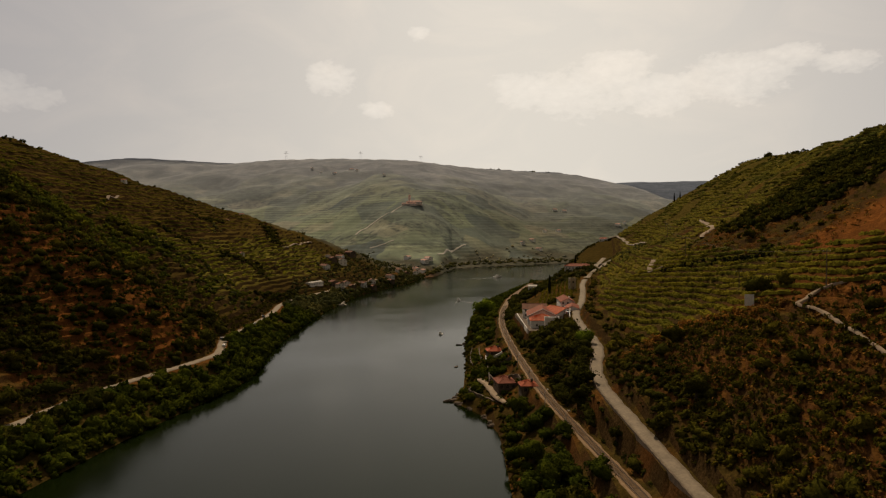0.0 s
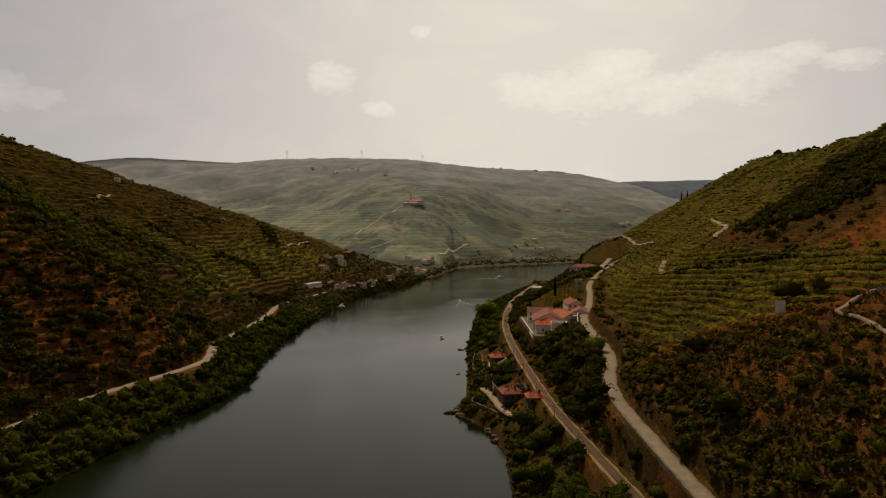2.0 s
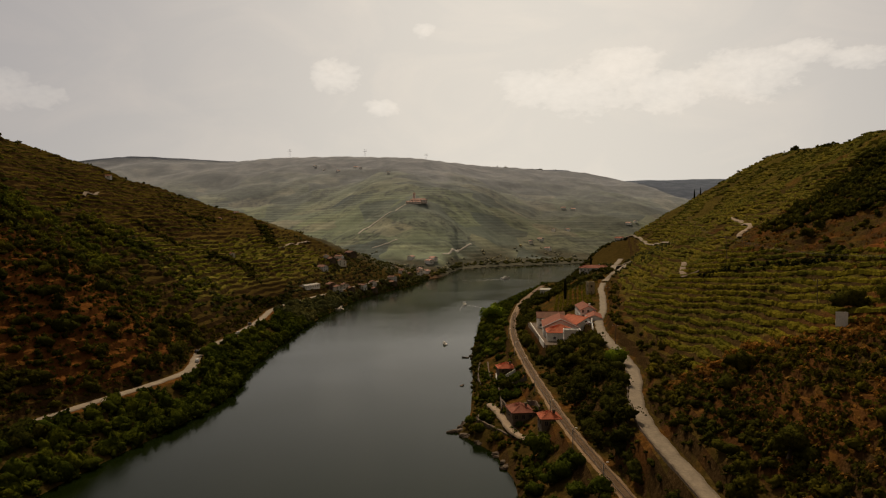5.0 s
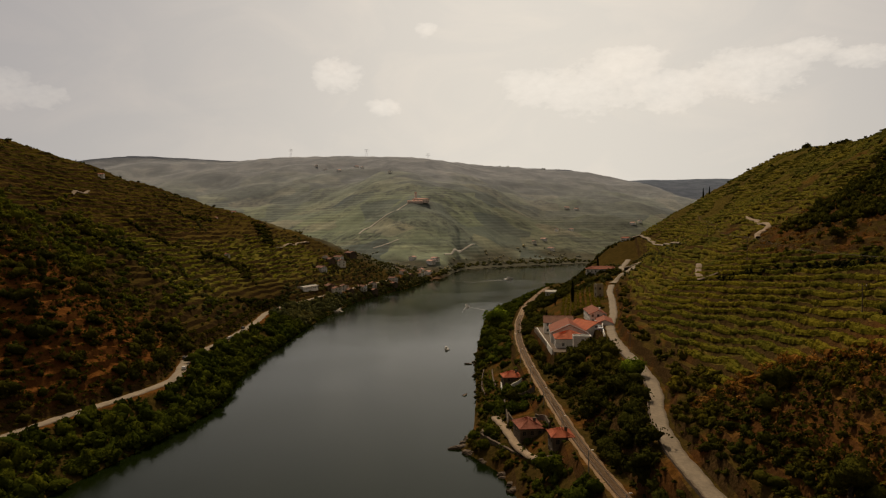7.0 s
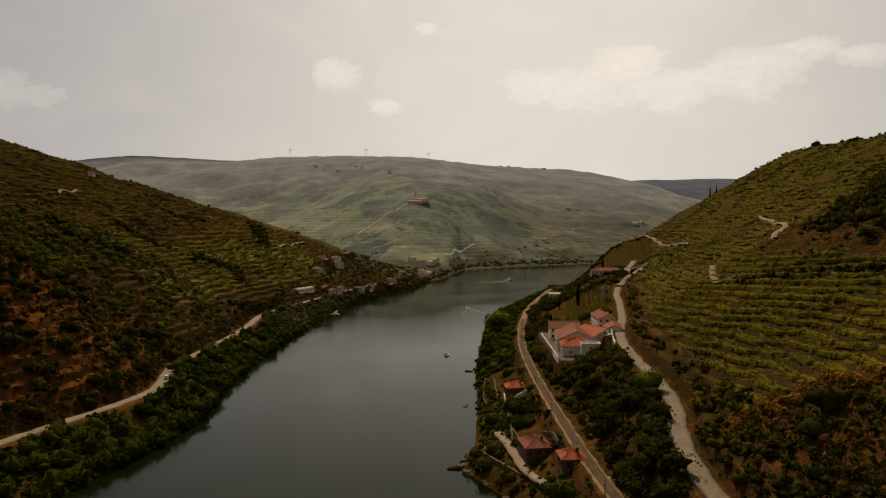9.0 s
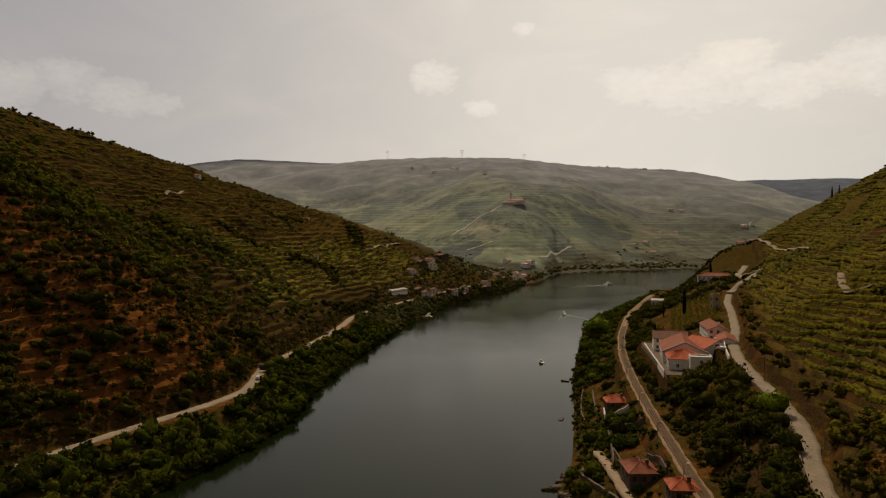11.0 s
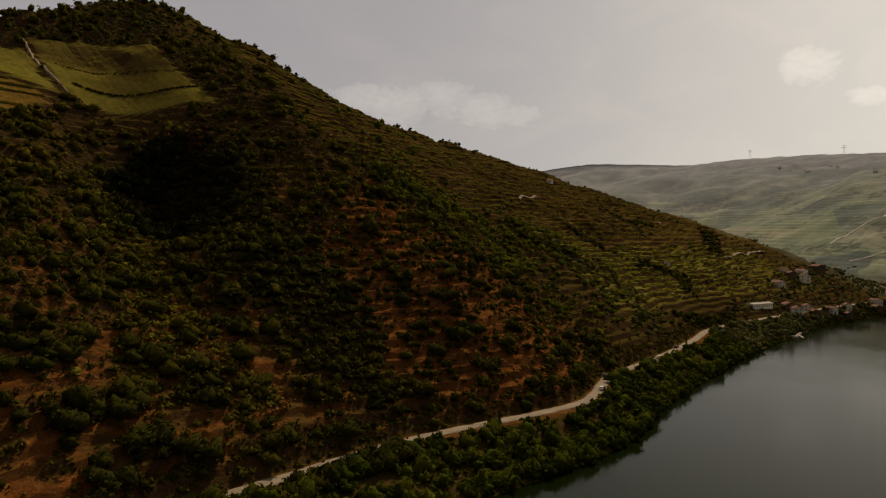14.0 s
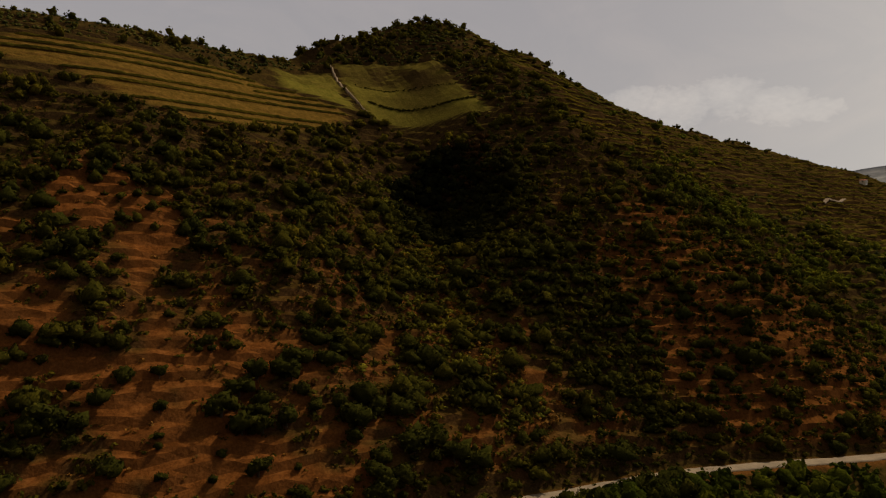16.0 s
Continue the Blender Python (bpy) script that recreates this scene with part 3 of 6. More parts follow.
def build_backdrop():
    """A curved backdrop of hazy sky far behind the hills, with soft clouds."""
    R = 4850
    az, el = np.radians(np.linspace(-125, 75, 101)), np.radians(np.linspace(-3, 27, 16))
    A, E = np.meshgrid(az, el)
    verts = np.stack([R * np.sin(A), R * np.cos(A), R * np.tan(E)], -1).reshape(-1, 3)
    i = np.arange(15)[:, None] * 101 + np.arange(100)[None]
    m, n, l = nodes_of("hazy_sky")
    tc = n.new("ShaderNodeTexCoord")
    sep = n.new("ShaderNodeSeparateXYZ")
    l.new(tc.outputs["Object"], sep.inputs[0])

    def calc(op, a, b=None):
        k = n.new("ShaderNodeMath")
        k.operation = op
        for sock, v in zip(k.inputs, (a, b)):
            if v is None:
                continue
            if isinstance(v, (int, float)):
                sock.default_value = v
            else:
                l.new(v, sock)
        return k.outputs[0]

    azim = calc("MULTIPLY", calc("ARCTAN2", sep.outputs[0], sep.outputs[1]), 180 / math.pi)
    elev = calc("MULTIPLY", calc("DIVIDE", sep.outputs[2], R), 180 / math.pi)
    flat = n.new("ShaderNodeCombineXYZ")
    l.new(azim, flat.inputs[0])
    l.new(calc("MULTIPLY", elev, 1.6), flat.inputs[1])

    def puff(scale, detail, distort=0.3):
        t = n.new("ShaderNodeTexNoise")
        t.inputs["Scale"].default_value, t.inputs["Detail"].default_value = scale, detail
        t.inputs["Roughness"].default_value, t.inputs["Distortion"].default_value = 0.58, distort
        l.new(flat.outputs[0], t.inputs["Vector"])
        return t.outputs["Fac"]

    # haze: brightest beneath the sun, duller and bluer away from it and higher up
    glow = calc("POWER", 2.718, calc("MULTIPLY", calc("POWER", calc("DIVIDE", calc("ABSOLUTE", calc("SUBTRACT", azim, 7.0)), 31.0), 2.0), -1.0))
    low = calc("POWER", 2.718, calc("DIVIDE", elev, -14.0))
    col = mix(n, l, glow, (0.295, 0.29, 0.325), (0.735, 0.70, 0.645))
    col = mix(n, l, calc("MULTIPLY", low, 0.35), col, (0.64, 0.64, 0.58))
    # clouds: azimuth, elevation, half width, half height; crisp rounded tops, bases that melt into the haze
    body = None
    for a, e, w, h in ((13.7, 13.3, 3.4, 1.5), (6.8, 12.2, 3.2, 1.1), (10.4, 11.9, 4.0, 1.5), (17.0, 11.6, 5.0, 1.2), (23.0, 12.5, 4.2, 1.5), (26.6, 13.4, 2.2, 0.7), (30.0, 12.6, 2.4, 0.6),
                       (-9.0, 13.2, 2.1, 1.1), (-5.3, 10.5, 1.6, 0.5), (-1.9, 16.7, 1.0, 0.45), (-36.1, 11.9, 2.6, 1.2), (-39.5, 11.2, 3.0, 1.3), (-32.6, 10.9, 2.6, 1.0), (-30.0, 10.3, 1.8, 0.6), (-43.0, 11.6, 2.4, 0.9)):
        da = calc("POWER", calc("DIVIDE", calc("SUBTRACT", azim, a), w), 2.0)
        up = calc("SUBTRACT", elev, e)
        de = calc("ADD", calc("POWER", calc("DIVIDE", calc("MAXIMUM", up, 0.0), h), 2.0), calc("POWER", calc("DIVIDE", calc("MINIMUM", up, 0.0), h * 1.9), 2.0))
        one = calc("SUBTRACT", 1.0, calc("ADD", da, de))
        body = one if body is None else calc("MAXIMUM", body, one)
    lumps = calc("ADD", body, calc("ADD", calc("MULTIPLY", calc("SUBTRACT", puff(0.42, 3), 0.5), 1.8), calc("MULTIPLY", calc("SUBTRACT", puff(1.5, 6), 0.5), 1.5)))
    mask = ramp(n, l, calc("MULTIPLY", lumps, 0.5), [(0.0, (0, 0, 0)), (0.18, (0.36,) * 3), (0.8, (1, 1, 1))])
    thin = n.new("ShaderNodeMapRange")
    thin.inputs[1].default_value, thin.inputs[2].default_value = -30, -12
    thin.inputs[3].default_value, thin.inputs[4].default_value = 0.22, 0.50
    l.new(azim, thin.inputs[0])
    col = mix(n, l, calc("MULTIPLY", mask, thin.outputs[0]), col, (1.0, 0.94, 0.855))
    wisp = ramp(n, l, puff(0.1, 5, 0.8), [(0.45, (1, 1, 1)), (0.7, (1.08, 1.06, 1.04))])
    col = mix(n, l, 1.0, col, wisp, "MULTIPLY")
    em = n.new("ShaderNodeEmission")
    l.new(col, em.inputs[0])
    em.inputs[1].default_value = 1.0
    l.new(em.outputs[0], n["Material Output"].inputs[0])
    tagged(new("backdrop", array_mesh("backdrop", verts, np.stack([i, i + 1, i + 102, i + 101], -1).reshape(-1, 4), m, True)),
           "hazy pale sky with soft white clouds", "sky", kind="structure")


build_backdrop()

# ---------------------------------------------------------------- roads and railway
def ribbon(name, px, py, pz, width, thick, material, label, category, lift=0.0, lean=False):
    """A strip along a line, with thickness and a rounded crown."""
    px, py, pz = (np.asarray(v, float) for v in (px, py, pz))
    tx, ty = np.gradient(px), np.gradient(py)
    ln = np.hypot(tx, ty)
    nx, ny = ty / ln, -tx / ln
    w = np.asarray(width, float) / 2 + 0 * px
    wob = 0.16 * np.sin(py * 0.37) + 0.12 * np.sin(py * 0.9 + 1)
    prof = [(-1.06, -thick), (-1.0, 0.0), (-0.5, 0.05), (0.0, 0.08), (0.5, 0.05), (1.0, 0.0), (1.06, -thick)]
    rows = [np.stack([px + nx * (w * a + wob * np.sign(a)), py + ny * (w * a + wob * np.sign(a)), pz + h + lift], -1) for a, h in prof]
    V = np.stack(rows, 1)
    if lean:
        V[..., 2] = height(V[..., 0], V[..., 1]) + np.array([-0.4, 0.5, 0.7, 0.8, 0.7, 0.5, -0.4])
    n, k = V.shape[:2]
    i = np.arange(n - 1)[:, None] * k + np.arange(k - 1)[None]
    me = array_mesh(name, V.reshape(-1, 3), np.stack([i, i + 1, i + k + 1, i + k], -1).reshape(-1, 4), material, True)
    return tagged(new(name, me), label, category, kind="structure")


ry = np.arange(60, 540, 2.0)
ribbon("road_right", np.interp(ry, ROAD_Y, ROAD_X), ry, np.interp(ry, ROAD_Y, ROAD_Z) + 0.25, 3.9, 1.2, ASPHALT, "pale dusty asphalt road cut into the hillside", "road")
ly = np.arange(60, 860, 2.0)
ribbon("road_left", np.interp(ly, LROAD_Y, LROAD_X), ly, 0 * ly + LROAD_H + 0.25, 4.6, 1.2, ASPHALT, "pale asphalt riverside road below the terraces", "road")
ky = np.arange(80, 720, 2.0)
ribbon("rail_bed", np.interp(ky, RAIL_Y, RAIL_X), ky, 0 * ky + 14.25, 3.9, 1.0, BALLAST, "brown stone ballast of a single-track railway", "rail bed")


def draped(name, pts, width, label, material=None):
    """A dirt track laid over the ground."""
    pts = np.array(pts, float)
    s = np.r_[0, np.cumsum(np.hypot(*np.diff(pts, axis=0).T))]
    u = np.arange(0, s[-1], 1.5)
    x, y = np.interp(u, s, pts[:, 0]), np.interp(u, s, pts[:, 1])
    z = np.max([height(x + a, y + b) for a in (-1, 0, 1) for b in (-1, 0, 1)], 0)
    z = np.convolve(np.r_[z[:1], z[:1], z, z[-1:], z[-1:]], np.ones(5) / 5, "valid") + 0.3
    return ribbon(name, x, y, z, width, 0.7, material or TRACK, label, "dirt track", lean=pts[:, 1].min() > 1000 or pts[:, 0].max() < -290)


FAR_TRACK = surface("pale_far_track", (0.50, 0.46, 0.40), (0.62, 0.58, 0.51), 0.1, 0.95, 0.2)
TRACK = surface("pale_dirt_track", (0.24, 0.175, 0.115), (0.36, 0.275, 0.19), 0.4, 0.95, 0.4)
draped("track_1", [(131, 430), (127, 420), (119, 398), (115, 386), (112, 372), (118, 362)], 3.0, "pale dirt track between vineyard terraces")
draped("track_2", [(188, 506), (184, 488), (180, 472), (168, 432), (158, 424), (154, 412)], 3.0, "pale dirt track climbing the vineyard slope")
draped("track_3", [(92, 142), (95, 160), (97, 176), (96, 188), (103, 191), (112, 188)], 0.8, "pale dirt track along a dry terrace edge")
draped("track_4", [(166, 559), (176, 620), (186, 680), (191, 724), (194, 770), (192, 798), (182, 808)], 3.6, "pale winding hillside road", ASPHALT)
draped("track_10", [(112, 545), (118, 556), (132, 566), (143, 584), (138, 604), (141, 640), (152, 668), (160, 690)], 4.4, "pale double bend of the hillside road", ASPHALT)
draped("track_9", [(-372, 262), (-356, 260), (-340, 261), (-326, 264), (-319, 266)], 0.8, "pale straight path beside the high green plots")
draped("track_5", [(-276, 572), (-284, 596), (-291, 625)], 2.4, "pale dirt track on the high slope")
draped("track_6", [(-170, 1356), (-160, 1384), (-149, 1402), (-136, 1409), (-117, 1420), (-105, 1465), (-86, 1482)], 4.2, "pale track up the far vineyard spur", FAR_TRACK)
draped("track_7", [(-10, 1210), (3, 1259), (18, 1330), (32, 1353), (45, 1383)], 2.4, "pale shore road on the far bank", FAR_TRACK)
draped("track_8", [(-133, 1259), (-119, 1259), (-105, 1265), (-91, 1280)], 2.4, "pale village lane below the far spur", FAR_TRACK)
draped("track_12", [(-178, 772), (-173, 833), (-169, 890)], 2.6, "pale path along a vineyard edge")


def railway():
    root = tagged(new("railway_track"), "single railway track with rusty rails on timber sleepers", "railway")
    for side in (-0.87, 0.87):
        x = np.interp(ky, RAIL_Y, RAIL_X) + side
        rows = [np.stack([x + a, ky, 0 * ky + 14.30 + h], -1) for a, h in ((-0.12, 0.03), (-0.09, 0.22), (0.09, 0.22), (0.12, 0.03))]
        V = np.stack(rows, 1)
        i = np.arange(len(ky) - 1)[:, None] * 4 + np.arange(3)[None]
        ob = new("rail", array_mesh("rail", V.reshape(-1, 3), np.stack([i, i + 1, i + 5, i + 4], -1).reshape(-1, 4), RAIL_STEEL))
        ob.parent = root
    c = np.array([[a, b, h] for h in (0, 0.12) for a, b in ((-1.3, -0.13), (1.3, -0.13), (1.3, 0.13), (-1.3, 0.13))])
    f = np.array([[4, 5, 6, 7], [0, 1, 5, 4], [1, 2, 6, 5], [2, 3, 7, 6], [3, 0, 4, 7]])
    one = array_mesh("sleeper", c, f, SLEEPER)
    for yy in np.arange(150, 330, 0.62):
        ob = new("sleeper", one)
        ob.location = (float(np.interp(yy, RAIL_Y, RAIL_X)), float(yy), 14.31)
        ob.parent = root
    sy = np.arange(330.2, 520, 0.62)
    V = c[None] + np.stack([np.interp(sy, RAIL_Y, RAIL_X), sy, 0 * sy + 14.31], -1)[:, None]
    Q = f[None] + 8 * np.arange(len(sy))[:, None, None]
    ob = tagged(new("sleeper_rest", array_mesh("sleeper_rest", V.reshape(-1, 3), Q.reshape(-1, 4), SLEEPER)), kind="stuff")
    ob.parent = root


railway()


def stone_wall(name, px, py, z0, z1, thick, label, material=None):
    """A rough masonry wall along a line, uneven along its top."""
    px, py = np.asarray(px, float), np.asarray(py, float)
    z0, z1 = np.asarray(z0, float) + 0 * px, np.asarray(z1, float) + 0 * px
    tx, ty = np.gradient(px), np.gradient(py)
    ln = np.hypot(tx, ty)
    nx, ny = ty / ln * thick / 2, -tx / ln * thick / 2
    top = z1 + 0.12 * np.sin(py * 1.7 + px) + RNG.normal(0, 0.05, len(px))
    rows = [np.stack([px - nx, py - ny, z0], -1), np.stack([px - nx, py - ny, top - 0.05], -1), np.stack([px - nx * 0.6, py - ny * 0.6, top], -1),
            np.stack([px + nx * 0.6, py + ny * 0.6, top], -1), np.stack([px + nx, py + ny, top - 0.05], -1), np.stack([px + nx, py + ny, z0], -1)]
    V = np.stack(rows, 1)
    i = np.arange(len(px) - 1)[:, None] * 6 + np.arange(5)[None]
    Q = np.stack([i, i + 1, i + 7, i + 6], -1).reshape(-1, 4)
    e = 6 * (len(px) - 1)
    Q = np.r_[Q, [[0, 1, 4, 5], [1, 2, 3, 4], [e, e + 1, e + 4, e + 5], [e + 1, e + 2, e + 3, e + 4]]]
    return tagged(new(name, array_mesh(name, V.reshape(-1, 3), Q, material or STONE)), label, "wall", kind="structure")


wy = np.arange(120, 345, 2.0)
stone_wall("wall_road_edge", np.interp(wy, ROAD_Y, ROAD_X) - 2.35, wy, np.interp(wy, ROAD_Y, ROAD_Z) - 2.0, np.interp(wy, ROAD_Y, ROAD_Z) + 0.6, 0.4, "low schist parapet along the road edge")
wy = np.arange(228, 300, 2.0)
stone_wall("wall_quay", np.interp(wy, RB_Y, RB_X) + 6.5, wy, 0 * wy + 0.5, 0 * wy + 5.2, 0.8, "schist quay wall above the rocky shore")

# ---------------------------------------------------------------- plants
def cube_sphere(n):
    """Quads of a rounded cube with n by n faces a side."""
    V, Q = [], []
    g = np.linspace(-1, 1, n + 1)
    for axis in range(3):
        for sign in (-1, 1):
            a, b = np.meshgrid(g, g)
            p = np.zeros((n + 1, n + 1, 3))
            p[..., axis], p[..., (axis + 1) % 3], p[..., (axis + 2) % 3] = sign, a, b
            o = sum(len(v) for v in V)
            V.append((p / np.linalg.norm(p, axis=-1, keepdims=True)).reshape(-1, 3))
            i = np.arange(n)[:, None] * (n + 1) + np.arange(n)[None]
            q = np.stack([i, i + 1, i + n + 2, i + n + 1], -1).reshape(-1, 4) + o
            Q.append(q if sign > 0 else q[:, ::-1])
    return np.concatenate(V), np.concatenate(Q)


def welded(n):
    v, q = cube_sphere(n)
    u, where = np.unique(v.round(5), axis=0, return_inverse=True)
    return u, where.reshape(-1)[q]


CORE_V, CORE_Q = welded(2)
BODIES = {n: welded(n) for n in (2, 3, 4, 6)}


def crown(seed, leaf_count, leaf, lumps=5, wide=1.0, tall=0.75, fine=3, low=0.0):
    """A crown of unit width: a body of merged lobes with a broken outline, and leaf clumps standing off it."""
    r = np.random.default_rng(seed)
    a = np.arange(lumps) * 6.28 / max(1, lumps - 1) + r.uniform(0, 6.28)
    off = r.uniform(0.12, 0.42, lumps) * wide
    off[-1] = 0.04
    up = np.r_[r.uniform(0.2, 0.55, lumps - 1), r.uniform(0.5, 0.72)] * tall
    centres = np.stack([off * np.cos(a), off * np.sin(a), low + up], -1)
    sizes = r.uniform(0.10, 0.27, lumps) * wide
    V, Q, n = [], [], 0
    if fine:
        d, bq = BODIES[fine]
        mid = np.array([0, 0, low + 0.36 * tall])
        o = centres - mid
        along = d @ o.T
        gap = sizes ** 2 - ((o ** 2).sum(1) - along ** 2)
        reach = np.where(gap > 0, along + np.sqrt(np.maximum(gap, 0)), 0).max(1)
        reach = np.maximum(reach, 0.17 * wide) * 0.88 * (1 + 0.14 * r.normal(0, 1, len(d)))
        v = mid + d * reach[:, None]
        v[:, 2] = np.maximum(v[:, 2], 0.0)
        V, Q, n = [v], [bq], len(v)
    per = max(1, leaf_count // lumps)
    for c, s in zip(centres, sizes):
        d = r.normal(0, 1, (per, 3))
        d[:, 2] = d[:, 2] * 0.9 + 0.35
        d /= np.linalg.norm(d, axis=1, keepdims=True)
        p = c + d * s * r.uniform(0.85, 1.15, (per, 1))
        p[:, 2] = np.maximum(p[:, 2], 0.02)
        e = d + r.normal(0, 0.3, (per, 3))
        e /= np.linalg.norm(e, axis=1, keepdims=True)
        t = np.cross(e, r.normal(0, 1, (per, 3)))
        t /= np.linalg.norm(t, axis=1, keepdims=True)
        b = np.cross(e, t)
        h = leaf * r.uniform(0.55, 1.4, (per, 1))
        quad = np.stack([p - t * h, p - b * h * 0.8 + e * h * 0.25, p + t * h * 0.9, p + b * h - e * h * 0.2], 1)
        V.append(quad.reshape(-1, 3))
        Q.append(np.arange(per * 4).reshape(-1, 4) + n)
        n += per * 4
    return np.concatenate(V), np.concatenate(Q)


def scatter(name, templates, x, y, size, material, label, category, squash=None, sink=0.1, z=None):
    """Many plants joined into one mesh."""
    x, y, size = np.asarray(x), np.asarray(y), np.asarray(size)
    if len(x) == 0:
        return None
    z = height(x, y) if z is None else z
    V, Q, n = [], [], 0
    pick = RNG.integers(0, len(templates), len(x))
    turn = RNG.uniform(0, 6.28, len(x))
    long = RNG.uniform(0.72, 1.35, len(x))
    squash = RNG.uniform(0.8, 1.15, len(x)) if squash is None else squash
    for k, (tv, tq) in enumerate(templates):
        at = np.where(pick == k)[0]
        if not len(at):
            continue
        c, s = np.cos(turn[at])[:, None], np.sin(turn[at])[:, None]
        sz = size[at][:, None]
        v = np.stack([(tv[:, 0] * c - tv[:, 1] * s) * sz * long[at][:, None] + x[at][:, None], (tv[:, 0] * s + tv[:, 1] * c) * sz + y[at][:, None],
                      (tv[:, 2] - sink) * sz * squash[at][:, None] + z[at][:, None]], -1)
        V.append(v.reshape(-1, 3))
        Q.append((tq[None] + len(tv) * np.arange(len(at))[:, None, None]).reshape(-1, 4) + n)
        n += v.shape[0] * v.shape[1]
    return tagged(new(name, array_mesh(name, np.concatenate(V), np.concatenate(Q), material, True)), label, category, kind="stuff")


FULL = [crown(k, 56, 0.062, lumps=7, fine=2) for k in range(9)]
HALF = [crown(120 + k, 30, 0.072, lumps=5, fine=2) for k in range(8)]
MID = [crown(20 + k, 22, 0.078, lumps=5, fine=2) for k in range(8)]
LIGHT = [crown(140 + k, 12, 0.10, lumps=4, fine=2) for k in range(8)]
FARC = [crown(40 + k, 9, 0.12, lumps=3, wide=1.3, tall=0.5, fine=2) for k in range(5)]
TUFT = [crown(60 + k, 12, 0.22, lumps=2, wide=1.2, tall=0.5, fine=0) for k in range(4)]


def field(x0, x1, y0, y1, count, keep):
    """Random places in a rectangle, kept with the chance that keep(x, y) gives."""
    x, y = RNG.uniform(x0, x1, count), RNG.uniform(y0, y1, count)
    ok = RNG.random(count) < keep(x, y)
    return x[ok], y[ok]


def tl_of(x, y):
    return np.interp(y, LROAD_Y, LROAD_X) - x


def tr_of(x, y):
    return x - np.interp(y, ROAD_Y, ROAD_X)


def tree_kit(material, seed):
    """One small tree of five metres with its trunk, to be copied."""
    root = new("tree")
    bm = bmesh.new()
    tube(bm, (0, 0, -0.6), (0.1, 0, 1.6), 0.2, 0.13, 6)
    for k in range(3):
        a = k * 2.1 + seed
        tube(bm, (0.1, 0, 1.2), (1.1 * math.cos(a), 1.1 * math.sin(a), 2.3), 0.1, 0.04, 4)
    part("trunk", bm, BARK, root)
    v, q = crown(200 + seed, 150, 0.046, lumps=8, fine=3, low=0.06)
    ob = new("crown", array_mesh("crown", v * 5, q, material, True))
    ob.parent = root
    return root


def plant(kits, x, y, size, labels, category, group):
    """Single trees: each kit stands at the first places, and copies at the rest."""
    for k in range(len(x)):
        kit, m = kits[k % len(kits)], Matrix.LocRotScale((x[k], y[k], float(height(x[k], y[k])) - 0.05), Euler((0, 0, k * 1.7)), Vector((1, 1, 1)) * (size[k] / 5))
        if k < len(kits):
            kit.matrix_world = m
            tagged(kit, labels[k % len(labels)], category, group)
        else:
            s = kit.scale.copy()
            kit.scale = (1, 1, 1)
            tagged(copy_thing(kit, m), labels[k % len(labels)])
            kit.scale = s


def nearest(x, y, size, cx, cy, count):
    """Split places into the count nearest to a spot and the rest."""
    order = np.argsort(np.hypot(x - cx, y - cy))
    a, b = order[:count], order[count:]
    return x[a], y[a], size[a], x[b], y[b], size[b]


HEDGES = (([(-236, 581), (-218, 582), (-209, 612)], 10), ([(-199, 608), (-188, 627), (-176, 645), (-160, 623)], 12), ([(-221, 866), (-200, 812), (-181, 766)], 12),
          ([(-232, 489), (-209, 483), (-202, 512)], 10), ([(-250, 700), (-240, 760)], 7), ([(-150, 560), (-138, 600), (-134, 640)], 9))


# left slope: olives on red terraces
def keep_olive(x, y):
    t, w = tl_of(x, y), waves(x, y, 26, 31)
    zone = step(3.5, 7, t) * (1 - step(400, 440, y + 0.3 * t)) * (1 - step(85, 130, t + 18 * w))
    return zone * (0.36 + 0.3 * w + 0.3 * step(60, 110, t)) * (1 - 0.42 * bare_soil(x, y)) * (1 - 0.8 * dense_gully(x, y))


x, y = field(-290, -118, 60, 440, 6800, keep_olive)
nx, ny, ns, x, y, size = nearest(x, y, 2.6 + 7.5 * RNG.random(len(x)) ** 1.6, -120, 150, 105)
plant([tree_kit(OLIVE, k) for k in range(5)], nx, ny, ns, ["rounded dark olive tree on a red earth terrace", "dark olive tree beside a terrace wall"], "olive tree", "olives on the terraces")
scatter("olive_grove", FULL, x, y, size, OLIVE, "dark olive trees scattered over red terraces", "olive trees")


def keep_wood(x, y):
    t, w = tl_of(x, y), waves(x, y, 40, 33)
    top = np.maximum(*high_fields(x, y))
    return step(50, 100, t + 14 * w) * (1 - step(430, 520, y - 0.35 * t + 20 * w)) * (0.6 + 0.3 * w) * (1 - step(0.02, 0.1, top)) * (1 - 0.7 * step(300, 330, -x) * step(60, 80, 330 - y)) * (1 - 0.93 * brown_slope(x, y)) * (1 - 0.85 * bare_soil(x, y)) * (1 - dense_gully(x, y))


x, y = field(-450, -130, 60, 640, 12500, keep_wood)
size = 2.8 + 6.5 * RNG.random(len(x)) ** 1.5
fresh = y + 0.5 * (x + 200) > 352 + 14 * waves(x, y, 40, 79)
scatter("hillside_scrub", MID, x[~fresh], y[~fresh], size[~fresh], SCRUB, "dense dark green scrub and small oaks on the hillside", "scrub")
scatter("hillside_bushes", MID, x[fresh], y[fresh], size[fresh], FRESH, "fresh green bushes and small oaks on the hillside", "bushes")
x, y = field(-300, -130, 240, 320, 3000, dense_gully)
scatter("gully_wood", LIGHT, x, y, RNG.uniform(3.2, 7.0, len(x)), OLIVE, "dark trees filling a shaded gully", "trees")


